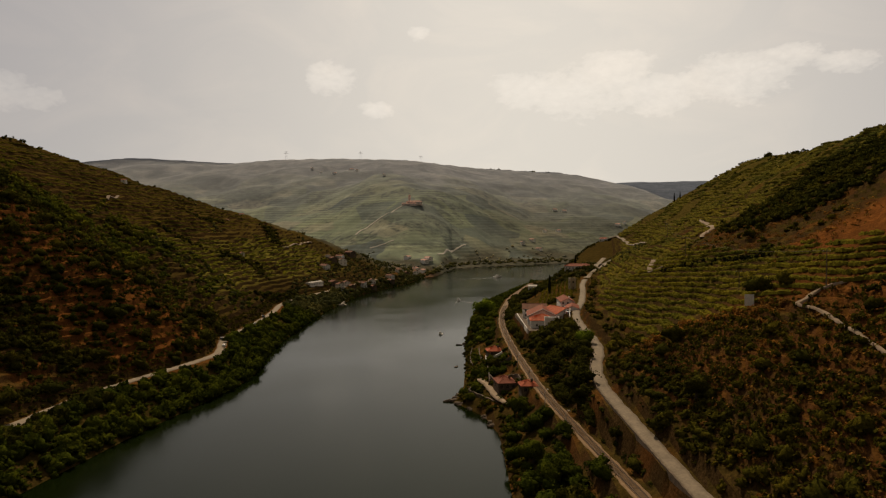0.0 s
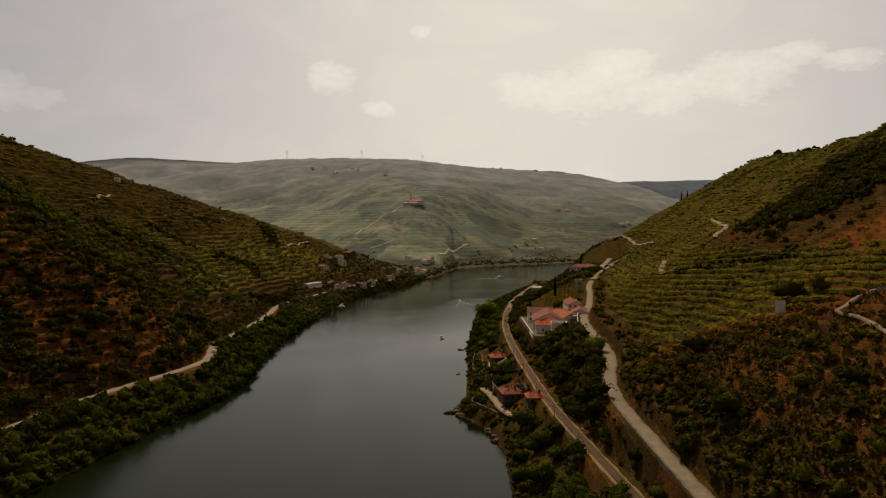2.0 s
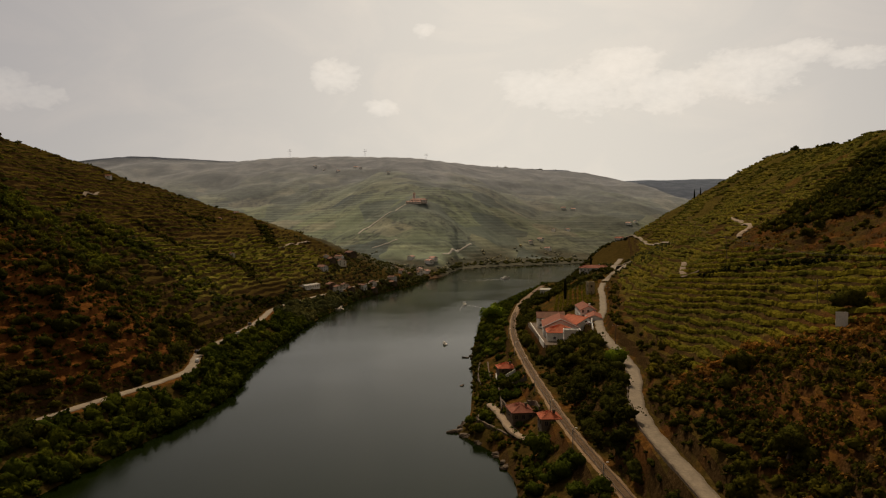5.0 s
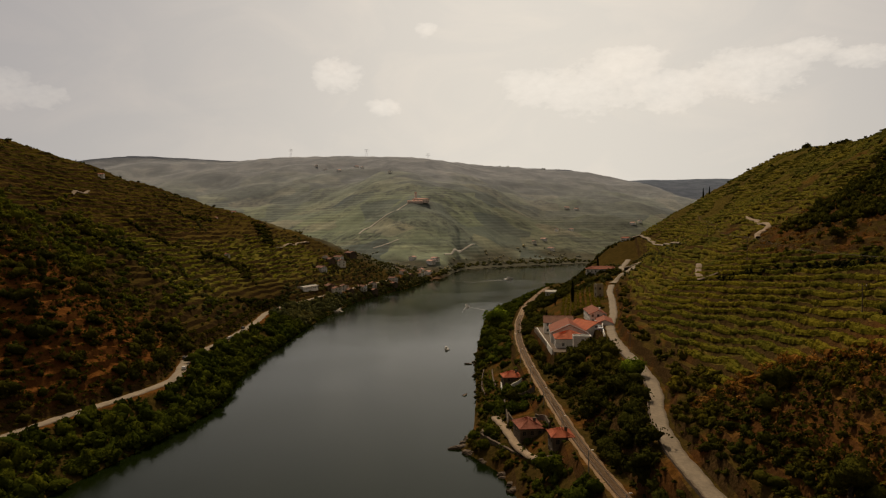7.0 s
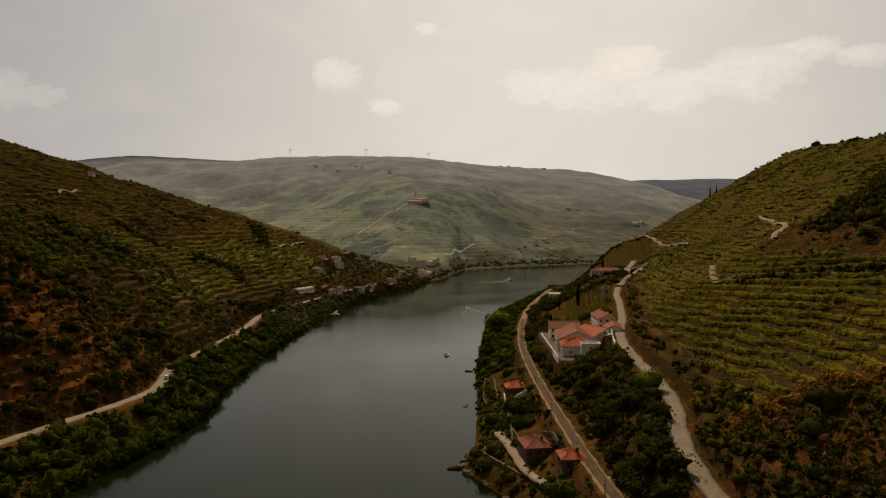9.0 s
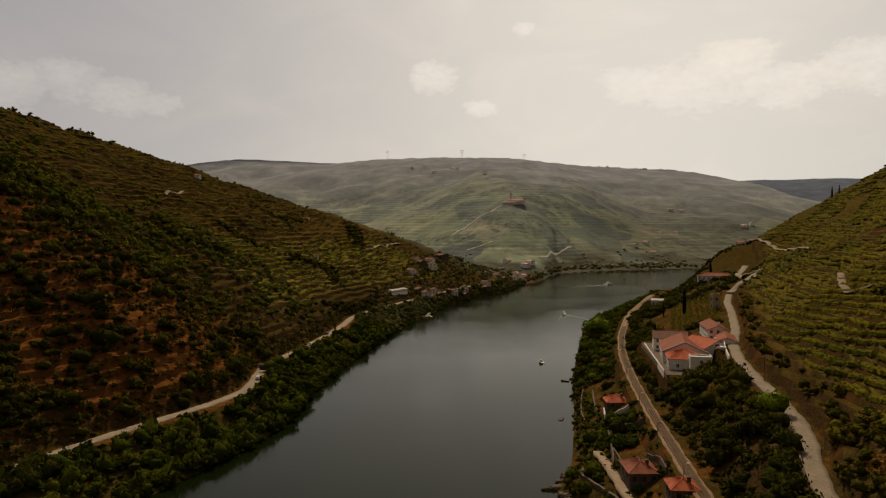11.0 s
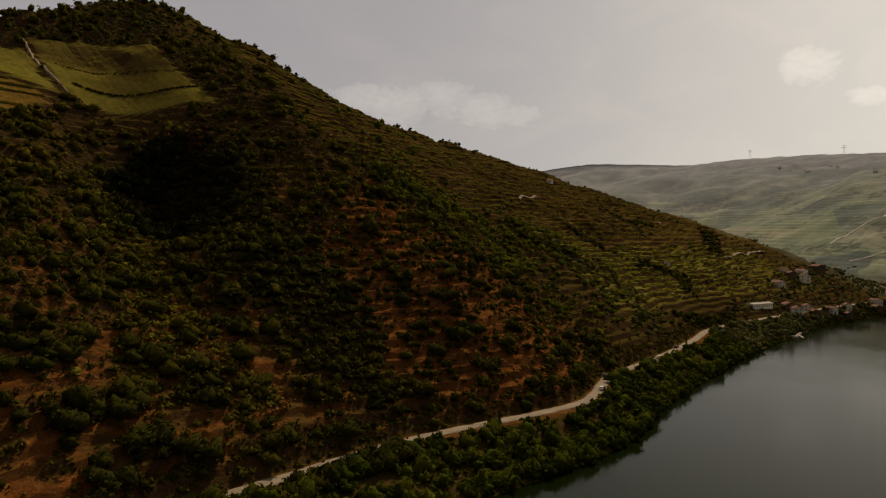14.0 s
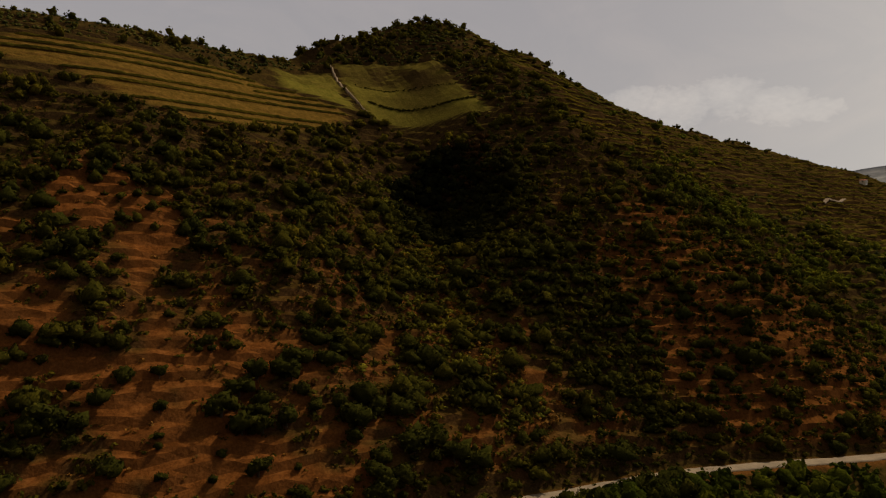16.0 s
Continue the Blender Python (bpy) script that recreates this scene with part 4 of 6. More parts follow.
def keep_hedge(x, y):
    t, w = tl_of(x, y), waves(x, y, 55, 35)
    low = step(5, 15, t) * step(430, 480, y - 0.25 * t) * (1 - step(0, 25, y - 520 - 0.5 * (60 - t))) * (0.25 + 0.5 * step(-0.1, 0.4, w))
    return np.maximum(low, 0.012 + 0.55 * step(0.75, 0.95, w) * step(560, 640, y)) * step(5, 12, t)


x, y = field(-430, -120, 430, 1060, 5200, keep_hedge)
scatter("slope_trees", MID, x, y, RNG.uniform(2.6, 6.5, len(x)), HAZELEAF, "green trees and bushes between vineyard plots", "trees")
for line, wide in HEDGES:
    line = np.array(line, float)
    s = np.r_[0, np.cumsum(np.hypot(*np.diff(line, axis=0).T))]
    u = RNG.uniform(0, s[-1], int(s[-1] * wide * 0.11))
    x = np.interp(u, s, line[:, 0]) + RNG.normal(0, wide / 3, len(u))
    y = np.interp(u, s, line[:, 1]) + RNG.normal(0, wide / 3, len(u))
    scatter("hedge", MID, x, y, RNG.uniform(3.0, 7.0, len(u)), OLIVE, "dark hedge of trees along a vineyard edge", "hedge")
cy = np.arange(330, 1040, 5.5) + RNG.normal(0, 2, len(np.arange(330, 1040, 5.5)))
cx = np.interp(cy, CREST_Y, CREST_X) + RNG.normal(0, 4, len(cy))
scatter("ridge_trees", MID, cx, cy, RNG.uniform(2.5, 6.0, len(cy)), OLIVE, "row of small dark trees along the skyline", "trees")
x, y = field(-480, -295, 270, 470, 4600, lambda x, y: 0.8 * step(-20, 20, np.interp(y, CREST_Y, CREST_X) + 48 + 58 * step(312, 322, y) - x) * step(0.0, 40, y - 270) * (1 - brown_slope(x, y)) * (1 - np.maximum(*high_fields(x, y))))
scatter("summit_wood", LIGHT, x, y, RNG.uniform(2.0, 3.8, len(x)), SUMMITLEAF, "low dark wood covering the rounded summit", "wood")
x, y = field(-385, -315, 60, 275, 2000, lambda x, y: step(0, 6, np.interp(y, [60, 110, 205, 230, 253, 275], [-326, -328, -350, -366, -372, -376]) - x))
scatter("crest_wood", LIGHT, x, y, RNG.uniform(1.8, 3.2, len(x)), SUMMITLEAF, "dark wood along the crest above the vineyard", "wood")


def terrace_spots(x0, x1, ys, step_h, tiers, inside):
    """Places along the terraces, each tier at its share of the step."""
    gx = np.linspace(x1, x0, 700)
    X, Y = [], []
    for yy in ys:
        up = np.maximum.accumulate(base_height(gx, np.full(700, yy)) / step_h + 0.22 * waves(gx, np.full(700, yy), 38, 21)) + 1e-6 * np.arange(700)
        for tier in tiers:
            at = np.arange(math.ceil(up[0]), up[-1] - 1) + tier
            X.append(np.interp(at, up, gx))
            Y.append(np.full(len(at), yy))
    X, Y = np.concatenate(X), np.concatenate(Y)
    ok = RNG.random(len(X)) < inside(X, Y)
    return X[ok] + RNG.normal(0, 0.3, ok.sum()), Y[ok] + RNG.normal(0, 0.9, ok.sum())


x, y = terrace_spots(-270, -112, np.arange(276, 425, 2.6), STEP_LEFT, (0.82,), lambda x, y: olive_terraces(x, y) * (0.46 + 0.25 * step(25, 60, tl_of(x, y)) + 0.4 * waves(x, y, 17, 46)))
nx, ny, ns, x, y, size = nearest(x, y, 1.9 + 3.4 * RNG.random(len(x)) ** 1.7, -125, 300, 50)
plant([tree_kit(OLIVE, 40 + k) for k in range(5)], nx, ny, ns, ["small dark olive tree on a red terrace above the road"], "olive tree", "olives in rows on the red terraces")
scatter("terrace_olives", HALF, x, y, size, OLIVE, "small dark olives in rows on red terraces", "olive trees")
x, y = terrace_spots(-270, -112, np.arange(276, 425, 1.5), STEP_LEFT, (0.80, 0.92), lambda x, y: olive_terraces(x, y) * (0.52 + 0.4 * waves(x, y, 13, 47)))
scatter("terrace_wall_scrub", TUFT, x, y, RNG.uniform(1.1, 2.2, len(x)), SCRUB, "dark weeds hanging over the terrace walls", "scrub")


# banks
def keep_left_bank(x, y):
    d, t = np.interp(y, LB_Y, LB_X) - x, tl_of(x, y)
    return step(0.5, 2.5, d) * (t < -4.6) * (0.9 - 0.35 * step(600, 900, y))


x, y = field(-170, -20, 60, 1000, 18500, keep_left_bank)
size = 2.2 + 8.5 * RNG.random(len(x)) ** 1.8
# Beyond y = 560 the bank trees take the haze-lightened green.
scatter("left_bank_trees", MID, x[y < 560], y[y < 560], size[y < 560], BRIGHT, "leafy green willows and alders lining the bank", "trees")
scatter("far_bank_trees", MID, x[y >= 560], y[y >= 560], size[y >= 560], HAZELEAF, "haze-paled green willows along the further bank", "trees")


by = RNG.uniform(60, 268, 260)
scatter("roadside_trees", FULL, np.interp(by, LROAD_Y, LROAD_X) + RNG.uniform(4.2, 11, 260), by, RNG.uniform(4.5, 9.0, 260), OLIVE, "dark leafy trees between river road and bank", "trees")
by = RNG.uniform(240, 560, 170)
scatter("waterside_trees", FULL, np.interp(by, LB_Y, LB_X) - RNG.uniform(0.3, 5, 170), by, RNG.uniform(4.5, 8.5, 170), BRIGHT, "large leafy trees leaning over the water", "trees")
by = RNG.uniform(60, 1000, 700)
bx = np.interp(by, LB_Y, LB_X) - RNG.uniform(-0.6, 4, len(by))
scatter("left_bank_bushes", MID, bx, by, RNG.uniform(2.0, 4.6, len(by)), BRIGHT, "low green bushes along the waterline", "bushes")
by = RNG.uniform(60, 640, 700)
bx = np.interp(by, RB_Y, RB_X) + RNG.uniform(0.4, 5, len(by))
keep = (by < 250) | (by > 372) | (RNG.random(len(by)) < 0.35)
scatter("right_bank_bushes", MID, bx[keep], by[keep], RNG.uniform(1.6, 4.0, keep.sum()), SCRUB, "low bushes along the rocky shore", "bushes")


def clear_right(x, y):
    """Where houses, yards, roads and rails leave no room for trees."""
    rail = np.interp(y, RAIL_Y, RAIL_X)
    busy = np.abs(x - rail) < 3.6
    busy |= np.abs(tr_of(x, y)) < 4.0
    for x0, x1, y0, y1 in ((12.5, 21.5, 340, 402), (15, 36, 258, 305), (16, 33, 345, 372), (42, 84, 350, 436), (92, 122, 570, 612), (95, 135, 490, 560), (60, 98, 446, 548)):
        busy |= (x > x0) & (x < x1) & (y > y0) & (y < y1)
    return ~busy


def clear_yard(x, y):
    """Where the riverside cottages and their path stand."""
    busy = np.zeros(len(x), bool)
    for cx, cy, a, c in ((25.5, 357, 5, 5), (26.5, 348.5, 4.5, 3.5), (24, 283, 6, 7), (24.5, 303, 5, 7), (31, 264.5, 4, 4.5), (29.5, 252.5, 3, 3)):
        busy |= (np.abs(x - cx) < a) & (np.abs(y - cy) < c)
    return ~busy


def keep_right_bank(x, y):
    g = x - np.interp(y, RB_Y, RB_X)
    rail = np.interp(y, RAIL_Y, RAIL_X)
    open_yard = (y > 245) & (y < 385)
    return (g > 2.2) * (x < rail - 4) * np.where(open_yard, 0.42, 0.9) * clear_right(x, y)


x, y = field(0, 120, 60, 900, 7000, keep_right_bank)
nx, ny, ns, x, y, size = nearest(x, y, RNG.uniform(3.0, 7.5, len(x)), 25, 190, 55)
plant([tree_kit(BRIGHT, 10 + k) for k in range(4)], nx, ny, ns, ["leafy green riverside tree below the railway"], "tree", "riverside trees")
scatter("right_bank_trees", FULL, x, y, size, BRIGHT, "green riverside trees and bushes on the bank", "trees")


def keep_between(x, y):
    rail = np.interp(y, RAIL_Y, RAIL_X)
    w = waves(x, y, 18, 41)
    return (x > rail + 4.2) * (tr_of(x, y) < -3.6) * (0.62 + 0.4 * w) * (1 - 0.75 * (1 - step(6, 11, x - rail)) * step(250, 262, y) * (1 - step(335, 350, y))) * clear_right(x, y)


x, y = field(36, 130, 60, 640, 7600, keep_between)
nx, ny, ns, x, y, size = nearest(x, y, RNG.uniform(3.2, 8.0, len(x)), 45, 230, 60)
plant([tree_kit(OLIVE, 20 + k) for k in range(4)], nx, ny, ns, ["dark round olive tree between railway and road"], "olive tree", "olives above the railway")
scatter("cutting_scrub", FULL, x, y, size, OLIVE, "dark olive trees and scrub between railway and road", "scrub")


by = RNG.uniform(150, 345, 620)
bx = np.interp(by, RAIL_Y, RAIL_X) + RNG.uniform(4.0, 15, 620)
keep = clear_right(bx, by)
scatter("cutting_bushes", HALF, bx[keep], by[keep], 1.0 + 2.4 * RNG.random(keep.sum()) ** 1.4, OLIVE, "low dark bushes on the railway cutting", "bushes")


def open_shelf(x, y):
    """The grassy shelf with the white board and the dirt track."""
    return step(84, 89, x) * (1 - step(114, 120, x)) * step(172, 180, y) * (1 - step(232, 240, y))


def keep_right_scrub(x, y):
    s, w = tr_of(x, y), waves(x, y, 24, 43)
    near = step(5, 9, s) * (1 - step(-9, 1, y - vine_edge(x) + 2 * waves(x, y, 45, 11))) * (0.10 + 0.9 * step(-0.25, 0.15, w)) * (1 - 0.8 * step(62, 70, s) * step(215, 225, y)) * (1 - 0.72 * step(20, 34, s + 8 * w))
    upper = 0 * s
    belt = 0.4 * step(62, 66, s) * (1 - step(100, 108, s)) * step(262, 280, y) * (1 - step(390, 410, y)) * step(-0.3, 0.3, w)
    spots = 0.035 * step(95, 120, s) + 0.4 * step(0.8, 0.95, w) * step(420, 450, y) * step(60, 90, s)
    high = 0.5 * step(200, 230, s) * (1 - step(420, 470, y))
    bank = 0.8 * step(3, 5, s) * (1 - step(8, 11, s)) * (y < 520)
    return np.maximum(np.maximum(np.maximum(near, bank), np.maximum(upper, spots)), np.maximum(belt, high)) * (y < 980) * (1 - 0.93 * open_shelf(x, y))


x, y = field(44, 440, 60, 960, 17000, keep_right_scrub)
near = (y < 270) & (tr_of(x, y) < 70)
scatter("right_slope_scrub", FULL, x[near], y[near], (2.2 + 4.6 * RNG.random(near.sum()) ** 1.5), SCRUB, "dark green scrub and oaks above the road", "scrub")
x, y = x[~near], y[~near]
scatter("right_high_scrub", LIGHT, x, y, RNG.uniform(2.8, 6.4, len(x)), SCRUB, "dark green scrub and oaks on the dry slope", "scrub")
x, y = field(135, 270, 290, 470, 2600, lambda x, y: step(82, 90, tr_of(x, y) + 5 * waves(x, y, 24, 43) - 0.1 * (350 - y)) * (1 - step(170, 195, tr_of(x, y))) * step(300, 318, y + 6 * waves(x, y, 24, 43)) * (1 - step(-8, 6, y - 395 - 0.85 * np.maximum(0, x - 165))))
scatter("slope_wood", LIGHT, x, y, RNG.uniform(3.2, 7.5, len(x)), OLIVE, "dense dark wood on the upper slope", "wood")
# Scrub added in near-black where the terrace wall lies in shade.
bank = np.array([(112, 350), (115, 338), (118, 326), (122, 308), (125, 292), (126, 268)], float)
u = RNG.uniform(0, 5, 260)
scatter("bank_scrub", LIGHT, np.interp(u, range(6), bank[:, 0]) + RNG.normal(0, 1.0, 260), np.interp(u, range(6), bank[:, 1]) + RNG.normal(0, 1.5, 260), RNG.uniform(1.6, 3.6, 260), CYPRESS_SHADE, "near-black scrub as shade on the bank above the vineyard", "scrub")
ty = np.linspace(500, 1000, 40)
scatter("right_ridge_trees", MID, 400 + RNG.normal(0, 25, 40), ty, RNG.uniform(3, 7, 40), OLIVE, "small dark trees on the ridge line", "trees")

# vine rows along the terrace edges
def vine_rows(name, x0, x1, ys, step_h, tiers, inside, material, label, spacing, size, category="vineyard"):
    gx = np.linspace(x0, x1, 700)
    X, Y = [], []
    for yy in ys:
        b = (base_height(gx, np.full_like(gx, yy)) + tilt(gx, yy)) / step_h + 0.22 * waves(gx, np.full_like(gx, yy), 38, 21)
        up = np.maximum.accumulate(b if x0 > 0 else b[::-1])
        gg = gx if x0 > 0 else gx[::-1]
        for tier in tiers:
            for k in np.arange(math.ceil(up[0]), up[-1] - 1):
                X.append(np.interp(k + tier, up + 1e-6 * np.arange(700), gg))
                Y.append(yy)
    X, Y = np.array(X), np.array(Y)
    ok = inside(X, Y)
    X, Y = X[ok] + RNG.normal(0, 0.12, ok.sum()), Y[ok] + RNG.normal(0, spacing * 0.25, ok.sum())
    return scatter(name, TUFT, X, Y, size * RNG.uniform(0.75, 1.25, len(X)), material, label, category, np.full(len(X), 1.2))


def in_vines_right(x, y):
    return (cover(x, y)[..., 0] > 0.55) & (tr_of(x, y) > 9) & (RNG.random(len(x)) < 0.995)


def row_lines(name, x0, x1, ys, step_h, tiers, inside, material, label, wide, tall, category="vineyard", wobble=0.22, runs=(5, 22)):
    """Trained rows of vines: low uneven hedges that follow the terraces, broken here and there."""
    gx = np.linspace(x0, x1, 700)
    order = gx if x0 > 0 else gx[::-1]
    levels = np.array([k + a for k in range(-2, 75) for a in tiers])
    at = np.full((len(levels), len(ys)), np.nan)
    for c, yy in enumerate(ys):
        up = np.maximum.accumulate((base_height(order, np.full(700, yy)) + tilt(order, yy)) / step_h + wobble * waves(order, np.full(700, yy), 38, 21)) + 1e-6 * np.arange(700)
        ok = (levels > up[0]) & (levels < up[-1] - 0.5)
        at[ok, c] = np.interp(levels[ok], up, order)
    good = ~np.isnan(at)
    yy = np.broadcast_to(ys, at.shape)
    good[good] = inside(at[good], yy[good])
    V, Q, n = [], [], 0
    prof_x, prof_z = np.array([-0.5, -0.42, -0.1, 0.34, 0.5]), np.array([-0.15, 0.75, 1.05, 0.8, -0.15])
    for x, ok in zip(at, good):
        c = 0
        while c < len(ys):
            if not ok[c]:
                c += 1
                continue
            e, most = c + 1, c + int(RNG.integers(*runs))
            while e < len(ys) and e < most and ok[e] and abs(x[e] - x[e - 1]) < 2.5 * (ys[1] - ys[0]):
                e += 1
            m = e - c
            if m >= 3 and RNG.random() < 0.96:
                ends = np.minimum(1, np.minimum(np.arange(m), np.arange(m)[::-1]) / 1.2 + 0.35)
                big = RNG.uniform(0.65, 1.3, m)
                big = (ends * (big + np.roll(big, 1) + np.roll(big, -1)) / 3)[:, None]
                px = x[c:e, None] + prof_x * wide * big * RNG.uniform(0.88, 1.15, (m, 5))
                pz = height(x[c:e], ys[c:e])[:, None] + prof_z * tall * big * RNG.uniform(0.75, 1.25, (m, 5))
                py = ys[c:e, None] + RNG.normal(0, 0.15, (m, 5))
                V.append(np.stack([px, py, pz], -1).reshape(-1, 3))
                i = n + np.arange(m - 1)[:, None] * 5 + np.arange(4)[None]
                Q.append(np.stack([i, i + 1, i + 6, i + 5], -1).reshape(-1, 4))
                n += 5 * m
            c = e
    return tagged(new(name, array_mesh(name, np.concatenate(V), np.concatenate(Q), material, False)), label, category, kind="stuff")


row_lines("vineyard_right", 55, 220, np.arange(170, 400, 0.9), STEP_RIGHT, (0.16, 0.5), in_vines_right, VINE, "rows of yellow-green vines along curved terraces", 1.9, 1.1)
vine_rows("vine_shoots", 55, 220, np.arange(170, 400, 1.8), STEP_RIGHT, (0.16, 0.5), in_vines_right, VINE, "loose leafy shoots along the vine rows", 1.1, 1.7)
row_lines("vineyard_right_far", 100, 420, np.arange(384, 880, 1.7), STEP_RIGHT * 1.5, (0.2, 0.55), lambda x, y: in_vines_right(x, y) & (y + 0.2 * x > 420), VINE_DARK, "rows of dull green vines on the further terraces", 2.4, 1.1)
row_lines("vineyard_left", -330, -125, np.arange(440, 860, 1.6), STEP_LEFT, (0.34,), lambda x, y: cover(x, y)[..., 0] > 0.6, VINE_GREEN, "rows of green vines on terraces above the river road", 2.8, 1.0)
row_lines("vineyard_brown", -400, -225, np.arange(352, 900, 2.0), STEP_LEFT, (0.34,), lambda x, y: brown_slope(x, y) > 0.4, VINE_DULL, "dull brown vine rows on high terraces", 3.4, 0.9)
row_lines("vineyard_high", -365, -275, np.arange(62, 330, 1.4), STEP_LEFT, (0.0,), lambda x, y: high_fields(x, y)[0] > 0.4, VINE_DULL, "dark vine rows between golden strips high on the slope", 1.5, 0.9, wobble=0.04, runs=(70, 160))
for edge, count, low, high in ((336, 190, 1.1, 2.2), (353, 70, 0.8, 1.5)):
    y = RNG.uniform(268, 316, count)
    scatter("plot_hedge", LIGHT, -(edge - 0.55 * (y - 268)) + RNG.normal(0, 0.35, count), y, RNG.uniform(low, high, count), SCRUB, "low dark hedge between high green plots", "hedge")
x, y = field(-290, -125, 90, 440, 9000, lambda x, y: step(4, 8, tl_of(x, y)) * (0.55 + 0.4 * waves(x, y, 24, 77)) * (1 - 0.65 * bare_soil(x, y)) * (1 - dense_gully(x, y)))
scatter("undergrowth", TUFT, x, y, RNG.uniform(1.2, 3.0, len(x)), SCRUB, "low dark undergrowth between olive trees", "scrub", RNG.uniform(0.5, 0.9, len(x)))

vine_rows("terrace_edge_scrub", -300, -122, np.arange(70, 440, 1.7), STEP_LEFT, (0.8, 0.95), lambda x, y: (tl_of(x, y) > 9) & (tl_of(x, y) < 135) & (bare_soil(x, y) < 0.5) & (RNG.random(len(x)) < 0.3 + 0.3 * waves(x, y, 20, 71)), SCRUB, "dark scrub growing along the terrace walls", 1.7, 2.3, "scrub")
x, y = field(46, 150, 100, 240, 3300, lambda x, y: step(5, 8, tr_of(x, y)) * (1 - step(-9, 1, y - vine_edge(x))) * (0.12 + 0.88 * step(-0.3, 0.1, waves(x, y, 24, 43))) * (1 - 0.85 * step(62, 70, tr_of(x, y)) * step(200, 212, y)) * (1 - 0.95 * open_shelf(x, y)))
scatter("slope_thicket", LIGHT, x, y, 1.2 + 2.8 * RNG.random(len(x)) ** 1.5, SCRUB, "thick dark scrub between dry grass", "scrub")
by = RNG.uniform(90, 262, 420)
scatter("roadside_bushes", HALF, np.interp(by, ROAD_Y, ROAD_X) + RNG.uniform(3.6, 15, 420), by, 1.4 + 3.4 * RNG.random(420) ** 1.5, SCRUB, "dark bushes on the cut bank above the road", "bushes")
vine_rows("slope_edge_scrub", 56, 175, np.arange(100, 236, 1.2), STEP_RIGHT, (0.78, 0.95), lambda x, y: (tr_of(x, y) > 10) & (y < vine_edge(x) - 2) & (RNG.random(len(x)) < (0.55 + 0.35 * waves(x, y, 19, 48)) * (1 - 0.45 * step(36, 52, tr_of(x, y)))), SCRUB, "dark scrub along dry terrace edges", 1.2, 1.9, "scrub")
vine_rows("slope_edge_grass", 56, 175, np.arange(100, 236, 1.2), STEP_RIGHT, (0.3,), lambda x, y: (tr_of(x, y) > 10) & (y < vine_edge(x) - 2) & (RNG.random(len(x)) < 0.35 + 0.3 * waves(x, y, 23, 49)), DRY, "dry golden grass along terrace treads", 1.2, 1.5, "grass")
by = RNG.uniform(90, 640, 1100)
bx = np.interp(by, LROAD_Y, LROAD_X) - RNG.uniform(4.2, 11, 1100)
scatter("verge_bushes", LIGHT, bx, by, RNG.uniform(1.2, 3.4, 1100), SCRUB, "low dark bushes above the river road", "bushes")
u = RNG.uniform(0, 4, 240)
scatter("nose_trees", LIGHT, np.interp(u, range(5), [92, 104, 122, 150, 186]) + RNG.normal(0, 7, 240), np.interp(u, range(5), [630, 680, 730, 775, 815]) + RNG.normal(0, 12, 240), RNG.uniform(2.5, 6.5, 240), OLIVE, "dark trees along the lower slope", "trees")
x, y = field(14, 36, 240, 375, 420, lambda x, y: (x - np.interp(y, RB_Y, RB_X) > 3) * (x < np.interp(y, RAIL_Y, RAIL_X) - 3.4) * clear_yard(x, y))
scatter("yard_bushes", HALF, x, y, RNG.uniform(1.2, 3.8, len(x)), BRIGHT, "garden bushes and weeds between the cottages", "bushes")
# The near-black foliage here stands in for the hollow's shadow.
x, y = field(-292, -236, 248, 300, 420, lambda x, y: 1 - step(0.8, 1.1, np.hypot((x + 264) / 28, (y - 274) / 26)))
scatter("hollow_wood", HALF, x, y, RNG.uniform(6, 11, len(x)), CYPRESS_SHADE, "tall trees coloured near-black as shade in the hollow", "trees")
x, y = field(-290, -125, 350, 545, 2100, lambda x, y: step(10, 20, tl_of(x, y)) * (1 - 0.8 * brown_slope(x, y)) * step(-20, 20, y - 385 + 0.25 * (tl_of(x, y) - 60)) * (0.5 + 0.4 * waves(x, y, 22, 73)))
scatter("slope_bushes", HALF, x, y, RNG.uniform(2.4, 6.6, len(x)), FRESH, "fresh green bushes above the river road", "bushes")
x, y = field(-140, -15, 620, 1015, 2000, lambda x, y: (tl_of(x, y) > 4) * (tl_of(x, y) < 70) * 0.8)
scatter("village_trees", MID, x, y, RNG.uniform(2.4, 6.0, len(x)), HAZELEAF, "dark garden trees between village houses", "trees")
SPUR_X, SPUR_Y = [-285, -248, -221, -200, -177, -158], [264, 253, 245, 240, 238, 243]
x = RNG.uniform(-285, -160, 950)
y = np.interp(x, SPUR_X, SPUR_Y) - np.abs(RNG.normal(0, 15, 950)) + 3
scatter("spur_bushes", LIGHT, x, y, RNG.uniform(1.6, 4.2, 950), SPURLEAF, "yellow-green bushes on a rounded spur", "bushes")
x = RNG.uniform(-255, -158, 420)
scatter("spur_grass", TUFT, x, np.interp(x, SPUR_X, SPUR_Y) + RNG.normal(0, 3, 420), RNG.uniform(1.3, 2.8, 420), DRY, "dry golden grass along a narrow spur", "grass")
scatter("bare_trees", HALF, RNG.normal(-275, 6, 90), RNG.normal(289, 6, 90), RNG.uniform(3.5, 7, 90), DEADLEAF, "brown withered trees at the head of the gully", "trees")
x, y = field(88, 165, 535, 660, 700, lambda x, y: (np.abs(tr_of(x, y)) > 5) * (0.55 + 0.5 * waves(x, y, 30, 50)) * ~((np.abs(x - 121) < 15) & (np.abs(y - 620) < 10)))
